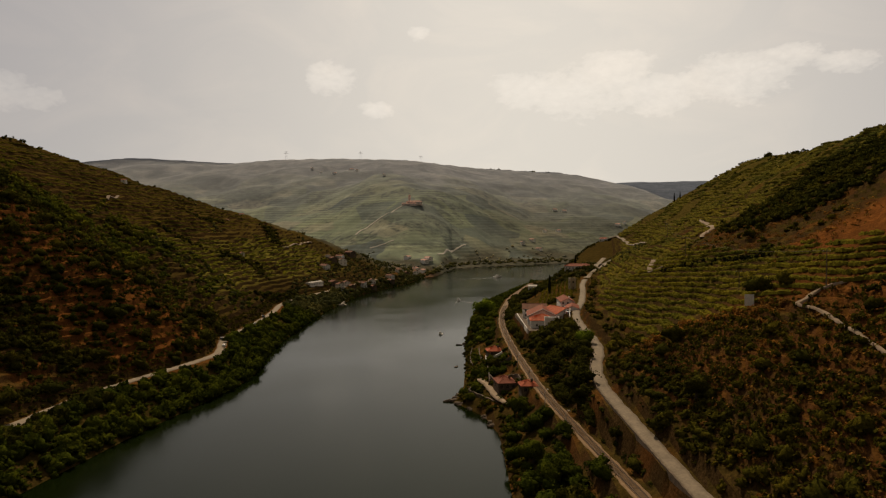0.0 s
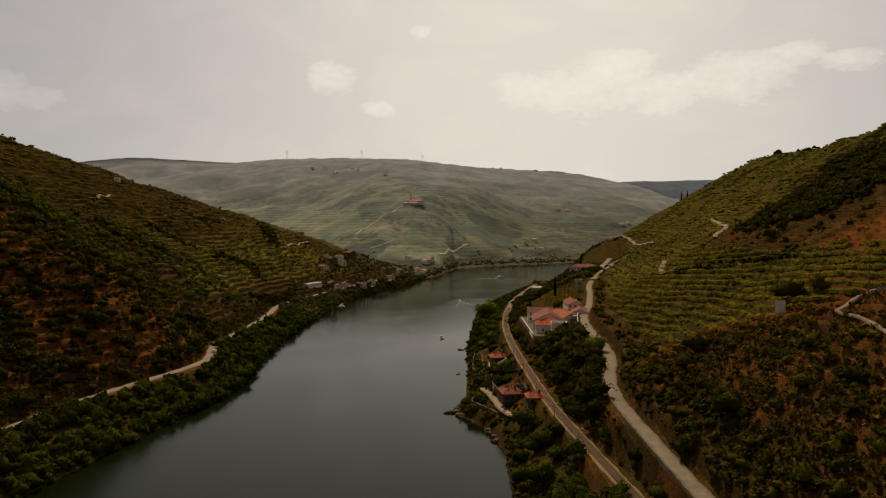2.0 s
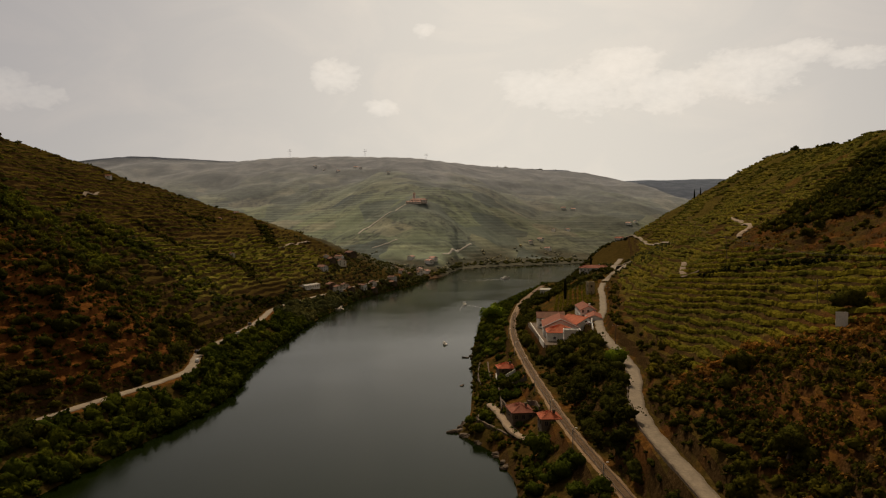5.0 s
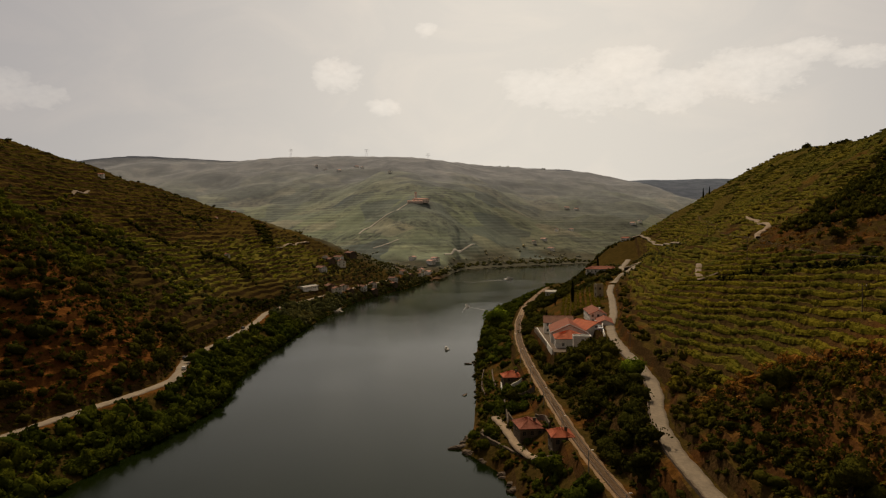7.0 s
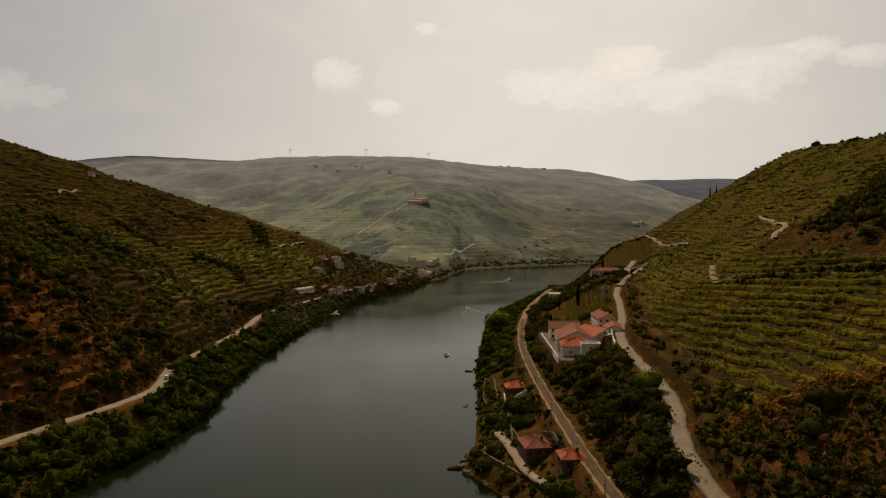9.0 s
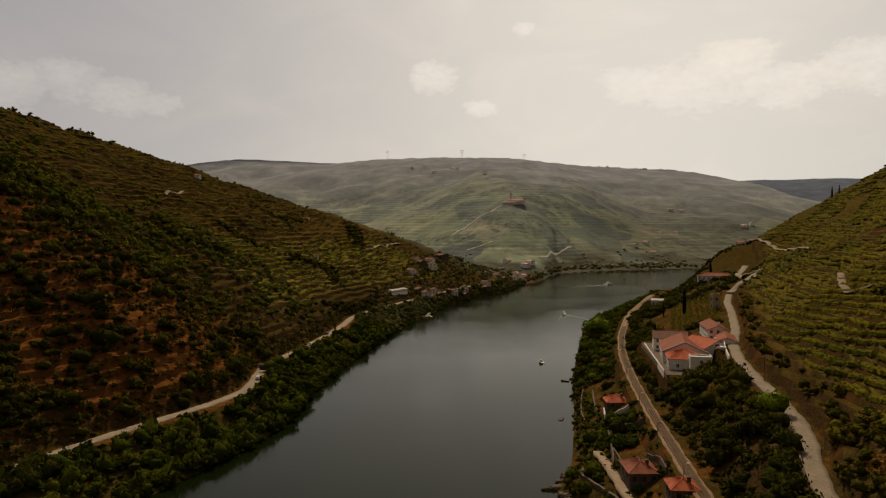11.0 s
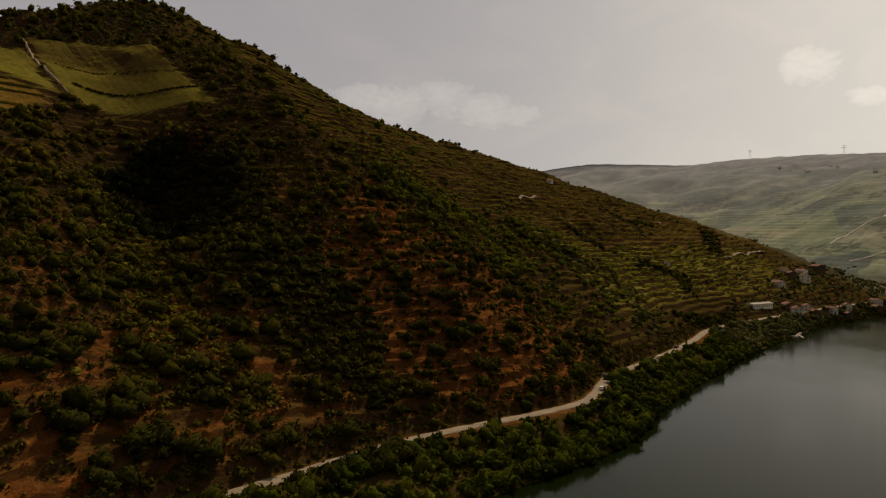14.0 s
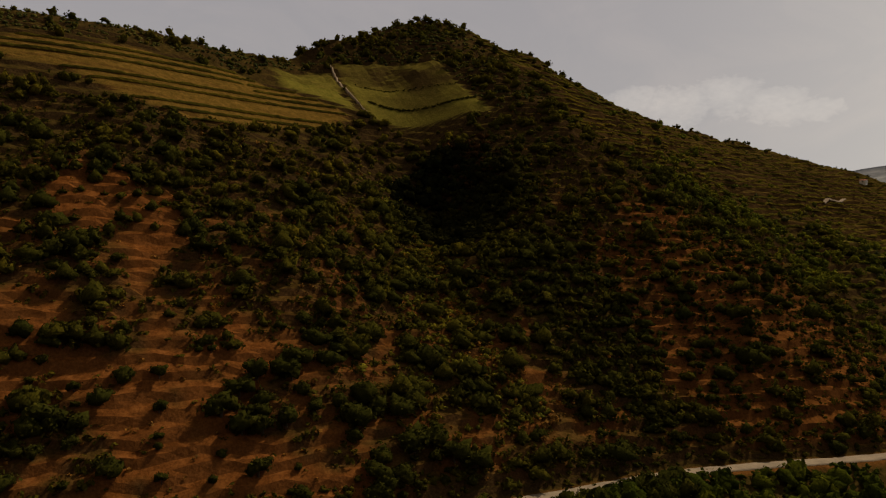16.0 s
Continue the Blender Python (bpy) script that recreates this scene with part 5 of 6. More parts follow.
scatter("hamlet_bushes", LIGHT, x, y, RNG.uniform(1.6, 4.8, len(x)), HAZELEAF, "haze-paled bushes and small trees round the low house", "bushes")
gx, gy = np.meshgrid(np.arange(62, 99, 3.0), np.arange(448, 546, 1.3))
gx, gy = gx.ravel() + 0.18 * (gy.ravel() - 448), gy.ravel()
ok = (tr_of(gx, gy) < -5) & (gx - np.interp(gy, RAIL_Y, RAIL_X) > 7)
scatter("garden_vines", TUFT, gx[ok], gy[ok], RNG.uniform(1.4, 2.1, ok.sum()), VINE, "straight rows of green vines beside the estate", "vineyard", np.full(ok.sum(), 1.1))
# dry tufts
def keep_dry(x, y):
    return np.maximum(step(5, 9, tr_of(x, y)) * (1 - step(2, 8, y - vine_edge(x))) * 0.8, np.maximum(0.15 * step(5, 10, tl_of(x, y)) * (y < 430), 0.7 * step(62, 66, tr_of(x, y)) * (1 - step(105, 112, tr_of(x, y))) * (y > 240)))


x, y = field(-290, 200, 80, 430, 15000, keep_dry)
scatter("dry_grass", TUFT, x, y, RNG.uniform(0.9, 2.4, len(x)), DRY, "dry golden grass tufts on bare terraces", "grass")


x = RNG.uniform(60, 96, 620)
y = vine_edge(x) - 3 + RNG.normal(0, 3.2, 620)
scatter("edge_grass", TUFT, x, y, RNG.uniform(1.0, 2.4, 620), DRY, "dry golden grass below the vineyard edge", "grass")


# far woods
def keep_far(x, y):
    q = y - np.interp(x, FAR_X, FAR_Y)
    w = waves(x, y, 210, 51) + 0.5 * waves(x, y, 70, 52)
    return step(2, 12, q) * 0.8 * (1 - step(40, 130, q + 40 * w))


x, y = field(-1500, 1300, 1000, 1800, 9000, keep_far)
scatter("far_woods", FARC, x, y, RNG.uniform(5, 11, len(x)), FARLEAF, "haze-paled woods and hedges on the far slopes", "woods")
x = np.r_[RNG.uniform(130, 255, 60), RNG.uniform(280, 620, 110), RNG.uniform(-900, 100, 90)]
y = np.interp(x, SMOOTH_X, SMOOTH_Y) + 1735 + RNG.normal(0, 18, len(x))
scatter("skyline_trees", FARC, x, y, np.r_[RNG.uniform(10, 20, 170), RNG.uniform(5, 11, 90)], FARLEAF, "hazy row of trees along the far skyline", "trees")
x, y = field(-200, 260, 1000, 1400, 2600, lambda x, y: step(2, 8, y - np.interp(x, FAR_X, FAR_Y)) * (1 - step(25, 60, y - np.interp(x, FAR_X, FAR_Y))))
scatter("far_shore_trees", FARC, x, y, RNG.uniform(5, 10, len(x)), HAZELEAF, "haze-paled green trees along the far shore", "trees")


# single trees that stand out
def limb_tree(label, x, y, size, material, seed, group="", z=None, trunk_h=0.2, tall=0.8):
    root = tagged(new("tree"), label, "tree", group)
    root.location = (x, y, float(height(x, y)) if z is None else z)
    r = random.Random(seed)
    bm = bmesh.new()
    tube(bm, (0, 0, -0.4), (0.03 * size, 0, trunk_h * size), 0.055 * size, 0.035 * size, 8)
    for k in range(5):
        a = k * 1.26 + r.random()
        tube(bm, (0.03 * size, 0, trunk_h * size * 0.85), (0.24 * size * math.cos(a), 0.24 * size * math.sin(a), (trunk_h + 0.28) * size), 0.026 * size, 0.010 * size, 5)
    part("trunk", bm, BARK, root)
    v, q = crown(seed, 700, 0.034, lumps=11, tall=tall, fine=4, low=trunk_h * 0.4)
    ob = new("crown", array_mesh("crown", v * size, q, material, True))
    ob.parent = root
    return root


for k, (x, y, s, m, lab) in enumerate((
        (31, 522, 18, LIME, "large round bright green tree on the shore"), (24, 478, 10, BRIGHT, "leafy green tree near the water"), (31, 520, 12, BRIGHT, "tall green tree beside the railway"),
        (20, 455, 9, BRIGHT, "spreading green tree over the water"), (58.2, 282, 8.5, LIME, "bright green round tree beside the road bend"), (17, 420, 8, OLIVE, "dark leafy tree on the rocky shore"),
        (24, 322, 7, OLIVE, "dark tree among the stone cottages"), (21, 311, 6, BRIGHT, "green garden tree beside a ruin"), (27, 247, 9, BRIGHT, "green tree below the small red-roofed house"),
        (30, 180, 10, BRIGHT, "large green riverside tree"), (26, 200, 9, BRIGHT, "green riverside tree above the water"), (31, 160, 10, OLIVE, "dark riverside tree beside the railway"),
        (64, 175, 8, OLIVE, "dark oak above the road"), (72, 215, 7, OLIVE, "dark oak on the dry slope"), (98, 214, 8, OLIVE, "dark oak beside the white board"),
        (102, 207, 6, SCRUB, "round bush on the terrace edge"), (140, 318, 6, OLIVE, "round olive tree on the terrace"), (147, 322, 5.5, OLIVE, "round olive tree on the terrace"),
        (156, 325, 5.5, OLIVE, "round olive tree on the terrace"), (376, 806, 9, OLIVE, "lone dark tree on the ridge"), (-142, 190, 8, OLIVE, "large dark olive tree on red soil"),
        (-150, 168, 9, OLIVE, "large dark olive tree on red soil"), (-138, 150, 8, OLIVE, "large dark olive tree on red soil"), (-133, 215, 7, BRIGHT, "green tree above the river road"))):
    limb_tree(lab, x, y, s, m, 100 + k)


def cypress(x, y, tall, label="tall dark narrow cypress tree"):
    root = tagged(new("cypress_tree"), label, "tree", "cypresses")
    root.location = (x, y, float(height(x, y)))
    part("trunk", tube(bmesh.new(), (0, 0, -0.4), (0, 0, tall * 0.2), 0.22, 0.16), BARK, root)
    r = np.random.default_rng(int(x * 7 + y))
    n = 420
    u = r.random(n) ** 0.8
    rad = 0.085 * tall * np.sin(np.clip(u * 0.94 + 0.06, 0, 1) * math.pi) ** 0.6 * (1.15 - 0.75 * u)
    a = r.uniform(0, 6.28, n)
    d = np.stack([np.cos(a), np.sin(a), 0.35 + 0 * a], -1)
    p = np.stack([rad * np.cos(a), rad * np.sin(a), tall * (0.06 + 0.92 * u)], -1) * r.uniform(0.8, 1.1, (n, 1)) ** 0.3
    side = np.stack([-np.sin(a), np.cos(a), 0 * a], -1)
    h = 0.03 * tall * r.uniform(0.6, 1.3, (n, 1))
    quad = np.stack([p - side * h, p - np.array([0, 0, 1]) * h, p + side * h, p + np.array([0, 0, 1.6]) * h + d * h * 0.3], 1).reshape(-1, 3)
    cv = CORE_V * np.array([0.07, 0.07, 0.45]) * tall + np.array([0, 0, 0.5 * tall])
    ob = new("crown", array_mesh("crown", np.r_[cv, quad], np.r_[CORE_Q, np.arange(n * 4).reshape(-1, 4) + len(cv)], CYPRESS_SHADE))
    ob.parent = root


for x, y, h in ((53, 444.5, 10), (76, 495, 14), (69, 520, 7), (122, 640, 13), (266, 800, 11), (274, 804, 9)):
    cypress(x, y, h)


# ---------------------------------------------------------------- buildings
def corrugated(bm, a, b, c, d, pitch=0.55, rise=0.07, thick=0.16):
    """A tiled roof slope: a, b along the eave, d, c along the ridge; rounded tile ribs run up the slope."""
    a, b, c, d = (Vector(v) for v in (a, b, c, d))
    up = (b - a).cross(d - a).normalized()
    n = max(2, int((b - a).length / pitch))
    top, low = [], []
    for k in range(2 * n + 1):
        u = k / (2 * n)
        h = up * (rise if k % 2 else 0.0)
        e, r = a.lerp(b, u), d.lerp(c, u)
        top.append((bm.verts.new(e + h), bm.verts.new(r + h)))
        low.append((bm.verts.new(e - up * thick), bm.verts.new(r - up * thick)))
    for k in range(2 * n):
        bm.faces.new((top[k][0], top[k + 1][0], top[k + 1][1], top[k][1]))
        bm.faces.new((low[k][0], low[k][1], low[k + 1][1], low[k + 1][0]))
        bm.faces.new((top[k][0], low[k][0], low[k + 1][0], top[k + 1][0]))
    for k in (0, 2 * n):
        bm.faces.new((top[k][0], top[k][1], low[k][1], low[k][0]))


def house(name, label, x, y, z, w, d, h, turn, roof="gable", tile=None, wall=None, rise=0.45, storeys=2, columns=3, chimney=True, category="house", group="", bare=False):
    """A house w wide (local x) and d deep (local y), ridge along local y for a gable; its front looks along -y."""
    tile, wall = tile or TILE_RED, wall or WHITEWASH
    root = tagged(new(name), label, category, group)
    root.matrix_world = pose(x, y, z, 0, 0, turn)
    bm = bmesh.new()
    if roof == "open":
        t = 0.5
        for x0, y0, x1, y1, hh in ((-w / 2, -d / 2, w / 2, t - d / 2, 0.8), (-w / 2, d / 2 - t, w / 2, d / 2, 1.0), (-w / 2, t - d / 2, t - w / 2, d / 2 - t, 0.92), (w / 2 - t, t - d / 2, w / 2, d / 2 - t, 0.7)):
            box(bm, x0, y0, -1.5, x1, y1, h * hh, 0.08)
        part("wall", bm, wall, root)
        part("earth_floor", box(bmesh.new(), t - w / 2, t - d / 2, -1.5, w / 2 - t, d / 2 - t, 0.5), TRACK, root)
        return root
    box(bm, -w / 2, -d / 2, -1.5, w / 2, d / 2, h)
    top = h + rise * w / 2
    if roof == "gable":
        for s in (-1, 1):
            vs = [bm.verts.new((-w / 2, s * d / 2, h)), bm.verts.new((w / 2, s * d / 2, h)), bm.verts.new((0, s * d / 2, top - 0.05))]
            bm.faces.new(vs if s < 0 else vs[::-1])
    part("wall", bm, wall, root)
    o = 0.4
    if roof == "gable":
        zl = h - o * rise
        bm = bmesh.new()
        corrugated(bm, (-w / 2 - o, d / 2 + o, zl), (-w / 2 - o, -d / 2 - o, zl), (0, -d / 2 - o, top), (0, d / 2 + o, top))
        corrugated(bm, (w / 2 + o, -d / 2 - o, zl), (w / 2 + o, d / 2 + o, zl), (0, d / 2 + o, top), (0, -d / 2 - o, top))
        ro = part("roof", bm, tile, root, "clay tile roof")
        ridge = part("ridge_cap", tube(bmesh.new(), (0, -d / 2 - o, top + 0.04), (0, d / 2 + o, top + 0.04), 0.16, 0.16, 8), tile, root)
    elif roof == "hip":
        k = max(0.1, d / 2 - w / 2)
        zl, e = h - o * rise, 0.02
        A, B, C2, D = (-w / 2 - o, -d / 2 - o, zl), (w / 2 + o, -d / 2 - o, zl), (w / 2 + o, d / 2 + o, zl), (-w / 2 - o, d / 2 + o, zl)
        P, Q = (0, -k, top), (0, k, top)
        bm = bmesh.new()
        corrugated(bm, A, B, (e, -k, top), (-e, -k, top))
        corrugated(bm, B, C2, Q, P)
        corrugated(bm, C2, D, (-e, k, top), (e, k, top))
        corrugated(bm, D, A, P, Q)
        part("roof", bm, tile, root, "clay tile roof")
        for a, b in ((A, P), (B, P), (C2, Q), (D, Q), (P, Q)):
            part("ridge_cap", tube(bmesh.new(), a, b, 0.14, 0.14, 6), tile, root)
    elif roof == "flat":
        for x0, y0, x1, y1 in ((-w / 2, -d / 2, w / 2, -d / 2 + 0.3), (-w / 2, d / 2 - 0.3, w / 2, d / 2), (-w / 2, -d / 2, -w / 2 + 0.3, d / 2), (w / 2 - 0.3, -d / 2, w / 2, d / 2)):
            part("parapet", box(bmesh.new(), x0, y0, h + 0.003, x1, y1, h + 0.6, 0.03), wall, root)
    if bare:
        return root
    sides = [((0, -d / 2, 0), w, 0), ((-w / 2, 0, 0), d, -90), ((w / 2, 0, 0), d, 90)]
    for (sx, sy, _), length, ang in sides:
        n = max(1, columns if ang == 0 else int(length / 3.0))
        for st in range(storeys):
            zz = h / storeys * st + 0.9
            for k in range(n):
                u = (k + 0.5) / n * length - length / 2
                m = Matrix.Translation((sx, sy, zz)) @ Matrix.Rotation(radians(ang), 4, "Z") @ Matrix.Translation((u, 0, 0))
                if st == 0 and k == n // 2 and ang == 0:
                    dr = part("door", box(bmesh.new(), -0.5, -0.08, -0.85, 0.5, 0.02, 1.25, 0.02), TIMBER, root)
                    dr.matrix_local = m
                    continue
                fr = bmesh.new()
                for b4 in ((-0.62, -0.1, -0.08, 0.62, 0.02, 0.0), (-0.62, -0.07, 1.3, 0.62, 0.02, 1.4), (-0.62, -0.07, 0.0, -0.5, 0.02, 1.3), (0.5, -0.07, 0.0, 0.62, 0.02, 1.3), (-0.03, -0.06, 0.0, 0.03, 0.02, 1.3)):
                    box(fr, *b4)
                win = part("window", fr, PAINT_WHITE if wall is WHITEWASH else TIMBER, root)
                win.matrix_local = m
                part("pane", box(bmesh.new(), -0.5, -0.03, 0.0, 0.5, 0.0, 1.3), GLASS_DARK, win)
    if chimney:
        cx, cy, cz = w * 0.2, -d * 0.18, top - rise * w * 0.25
        bm = bmesh.new()
        box(bm, cx - 0.4, cy - 0.3, cz - 0.8, cx + 0.4, cy + 0.3, cz + 1.3, 0.03)
        box(bm, cx - 0.5, cy - 0.4, cz + 1.303, cx + 0.5, cy + 0.4, cz + 1.45, 0.03)
        part("chimney", bm, wall, root)
    return root


g = lambda x, y: float(height(x, y))
# riverside cottages
house("cottage", "small stone cottage with an orange hipped tile roof", 26.1, 354, 5.6, 7.8, 7.2, 5.6, 6, "hip", TILE_ORANGE, STONE, 0.5, 2, 2)
house("annex", "low roofless stone annex with white inner wall", 25.3, 341.5, 5.0, 6.6, 11.0, 2.6, 4, "open", None, STONE, 0.4, 1, 2, False, "outbuilding")
house("farmhouse", "old stone farmhouse with a red hipped tile roof", 25.0, 282.0, 5.2, 7.4, 9.6, 6.4, 8, "hip", TILE_RED, STONE, 0.5, 2, 3)
house("ruin", "long roofless stone barn beside the railway", 25.0, 301, 5.0, 8.0, 17.0, 4.0, 6, "open", None, STONE, 0.4, 1, 2, False, "ruin")
house("cottage", "small stone house with a bright orange tile roof", 32.0, 262, 8.4, 6.0, 6.8, 6.3, 3, "hip", TILE_ORANGE, STONE, 0.5, 2, 2)
house("shed", "low flat-roofed stone shed below the railway", 29.5, 252.5, 8.0, 4.5, 4.0, 2.2, 10, "flat", None, STONE, 0.4, 1, 1, False, "shed")
# yards of the cottages: a pale path, walls, a terraced garden
draped("track_11", [(16.5, 311), (17.6, 300), (19.2, 287), (20.8, 277), (23, 268), (25.5, 260)], 2.6, "pale trodden path between cottage and quay wall")


def run(points, spacing=1.5):
    points = np.array(points, float)
    s = np.r_[0, np.cumsum(np.hypot(*np.diff(points, axis=0).T))]
    u = np.linspace(0, s[-1], max(3, int(s[-1] / spacing)))
    return np.interp(u, s, points[:, 0]), np.interp(u, s, points[:, 1])


for name, points, tall, label, mat in (("wall_yard", [(20.6, 322), (20.2, 310), (19.9, 298), (19.3, 291)], 2.6, "tall schist garden wall beside the ruin", STONE),
                                       ("wall_yard", [(22, 324), (28, 322), (31, 316)], 1.8, "broken schist wall of a roofless barn", STONE),
                                       ("wall_yard", [(21.5, 352), (21.2, 342), (24, 340), (29, 341)], 1.9, "pale rendered wall round a small yard", WHITEWASH),
                                       ("wall_garden", [(14.8, 352), (14.2, 366), (15.0, 384), (16.5, 398)], 1.2, "low schist wall of the riverside garden", STONE),
                                       ("wall_garden", [(19.5, 356), (19.3, 370), (20, 390)], 1.0, "low schist wall between garden terraces", STONE),
                                       ("wall_yard", [(28.5, 292), (30.5, 284), (30.8, 276)], 1.6, "schist wall below the railway", STONE)):
    px, py = run(points)
    pz = height(px, py)
    stone_wall(name, px, py, pz - 0.6, pz + tall, 0.45, label, mat)
gx, gy = np.meshgrid(np.arange(15.6, 19.2, 1.1), np.arange(356, 394, 1.0))
scatter("garden_beds", TUFT, gx.ravel(), gy.ravel(), RNG.uniform(0.7, 1.3, gx.size), LIME, "rows of green vegetables in the riverside garden", "garden")
# the white estate
ESTATE = ("estate house", "white estate")
house("estate_house", "white estate hall with a broad red tile roof", 55.4, 388.8, 20.5, 16.5, 25, 4.6, -6, "gable", TILE_RED, WHITEWASH, 0.44, 1, 3, False, *ESTATE)
house("estate_wing", "low white front wing with a bright hipped tile roof", 52.9, 370.2, 20.5, 13.0, 12.5, 4.2, -4, "hip", TILE_ORANGE, WHITEWASH, 0.44, 1, 2, False, *ESTATE)
house("estate_house", "white estate hall with an orange-red tile roof", 64.6, 390.5, 21.0, 13, 15, 5.0, 28, "gable", TILE_ORANGE, WHITEWASH, 0.44, 1, 3, True, *ESTATE)
house("estate_tower", "square white block with a flat roof and dark windows", 56.6, 361.0, 20.3, 7.6, 5.6, 5.8, -4, "flat", None, WHITEWASH, 0.3, 2, 1, False, *ESTATE)
house("estate_wing", "white two-storey wing with a brown tile roof", 54.0, 410, 20.5, 11, 14, 5.4, 84, "gable", TILE_OLD, WHITEWASH, 0.45, 2, 3, False, *ESTATE)
house("estate_wing", "small white outbuilding with a tile roof", 58.5, 427, 21.0, 7, 8, 3.6, 80, "gable", TILE_RED, WHITEWASH, 0.45, 1, 2, False, *ESTATE)
house("estate_villa", "white two-storey villa with a long red roof", 73.0, 414, 25.3, 8.0, 22, 4.9, -3, "gable", TILE_RED, WHITEWASH, 0.45, 2, 3, True, *ESTATE)
house("estate_wing", "low white wing with a pink tile roof", 73.2, 393.5, 25.0, 7.0, 17, 3.4, -10, "gable", TILE_RED, WHITEWASH, 0.4, 1, 2, False, *ESTATE)
# white verge parapet across the hall roof
bm = bmesh.new()
for a, b in (((45.6, 377.3, 25.1), (54.0, 376.3, 29.0)), ((54.0, 376.3, 29.0), (62.4, 375.4, 25.1))):
    tube(bm, a, b, 0.32, 0.32, 4)
tagged(part("gable_parapet", bm, WHITEWASH), "whitewashed gable parapet between two tile roofs", "parapet")
house("dovecote", "square buff stone tower among vines", 91.5, 492, g(91.5, 492), 4.2, 4.2, 7.5, 10, "flat", None, surface("buff_stone", (0.36, 0.29, 0.19), (0.48, 0.40, 0.27), 0.8), 0.3, 2, 1, False, "tower")
house("far_house", "low white house with a pink tile roof", 121, 622, g(121, 618), 9, 24, 3.4, 80, "hip", TILE_RED, WHITEWASH, 0.45, 1, 4)
house("warehouse", "low white warehouse beside the river", 84, 612, g(84, 612), 8, 17, 3.6, 76, "gable", surface("pale_roof_sheet", (0.45, 0.43, 0.4), (0.58, 0.56, 0.52), 0.5), WHITEWASH, 0.22, 1, 4, False, "warehouse")
house("ridge_cottage", "tiny white cottage on the hillside road", 186, 802, g(186, 802), 6, 9, 3.5, 40, "gable", TILE_RED, WHITEWASH, 0.4, 1, 2, False)
# yard of the white estate
wy = np.arange(352, 409, 1.5)
stone_wall("wall_estate_yard", np.interp(wy, ROAD_Y, ROAD_X) - 3.5, wy, 24.0, np.interp(wy, ROAD_Y, ROAD_Z) + 1.3, 0.4, "white rendered wall of the estate yard", WHITEWASH)
wy = np.arange(360, 424, 2.0)
stone_wall("wall_estate_terrace", 43.6 + 0.02 * (wy - 352), wy, 15.0, 21.0, 0.4, "long white rendered terrace wall of the estate", WHITEWASH)
part("terrace_floor", box(bmesh.new(), 43.9, 355, 16.5, 64.5, 424, 20.55, 0.05), STONE)
tagged(bpy.data.objects["terrace_floor"], "paved terrace below the white estate", "terrace", kind="structure")

def dock():
    """A pale concrete landing with a sloping ramp and mooring posts."""
    root = tagged(new("landing_dock"), "pale concrete landing with a ramp into the river", "dock")
    root.matrix_world = pose(-97.5, 662, -1.0, 0, 0, 4)
    bm = bmesh.new()
    box(bm, -4.5, -14, -1.5, 2.5, 14, 2.4, 0.08)
    part("platform", bm, CONCRETE, root)
    bm = bmesh.new()
    vs = [bm.verts.new(v) for v in ((2.5, -9, 2.3), (2.5, -3, 2.3), (9, -3, -0.6), (9, -9, -0.6), (2.5, -9, -1.5), (2.5, -3, -1.5), (9, -3, -1.5), (9, -9, -1.5))]
    for f in ((0, 3, 2, 1), (0, 1, 5, 4), (1, 2, 6, 5), (2, 3, 7, 6), (3, 0, 4, 7)):
        bm.faces.new([vs[k] for k in f])
    part("ramp", bm, CONCRETE, root)
    for k in (-12, -6, 0, 6, 12):
        part("mooring_post", tube(bmesh.new(), (2.1, k, 2.3), (2.1, k, 3.2), 0.14, 0.11, 8), TIMBER, root)


CONCRETE = surface("pale_concrete", (0.26, 0.225, 0.175), (0.38, 0.335, 0.27), 0.4, 0.9, 0.25)
dock()
house("river_shed", "long low shed with a white sheet roof", -128.5, 689, g(-128.5, 689) - 0.3, 7, 24, 3.2, -22, "gable", bpy.data.materials["pale_roof_sheet"], WHITEWASH, 0.2, 1, 3, False, "shed")
# village on the left bank and far houses
r = random.Random(5)
for x, y, w, d, h, turn in ((-114, 722, 8, 10, 5.5, 30), (-106, 712, 7, 9, 5.2, 25), (-97, 735, 6, 8, 4.5, 30), (-121, 835, 9, 12, 5.5, 15), (-121, 905, 9, 14, 5.5, 40),
                            (-80, 785, 6, 9, 4.2, 40), (-64, 848, 6, 9, 4, 30), (-50, 940, 7, 10, 4.5, 20), (-39, 985, 8, 10, 5.5, 15), (-40, 1012, 7, 12, 5, 10), (-132, 774, 8, 9, 4.8, 60), (-129, 812, 7, 10, 4.5, 35), (-136, 820, 6, 8, 4.2, 10), (-127, 855, 7, 9, 4.5, 70), (-60, 956, 7, 11, 4.5, 30), (-66, 862, 6, 10, 4.2, 50), (-82, 799, 7, 9, 4.2, 15), (-90, 768, 6, 9, 4.0, 65), (-104, 745, 7, 10, 4.6, 20)):
    house("village_house", "small whitewashed village house with a tiled roof", x, y, g(x, y), w, d, h, turn, "gable", TILE_OLD, r.choice((WHITEWASH, WHITEWASH, STONE)), 0.42, 2 if h > 4.5 else 1, 2, False, group="riverside village")
# Pink wall and tile colours, lightened to imitate haze over far buildings.
PINK = surface("pink_render", (0.72, 0.60, 0.55), (0.82, 0.70, 0.64), 0.2)
TILE_PALE = surface("hazed_tile", (0.50, 0.27, 0.21), (0.62, 0.37, 0.30), 0.3)
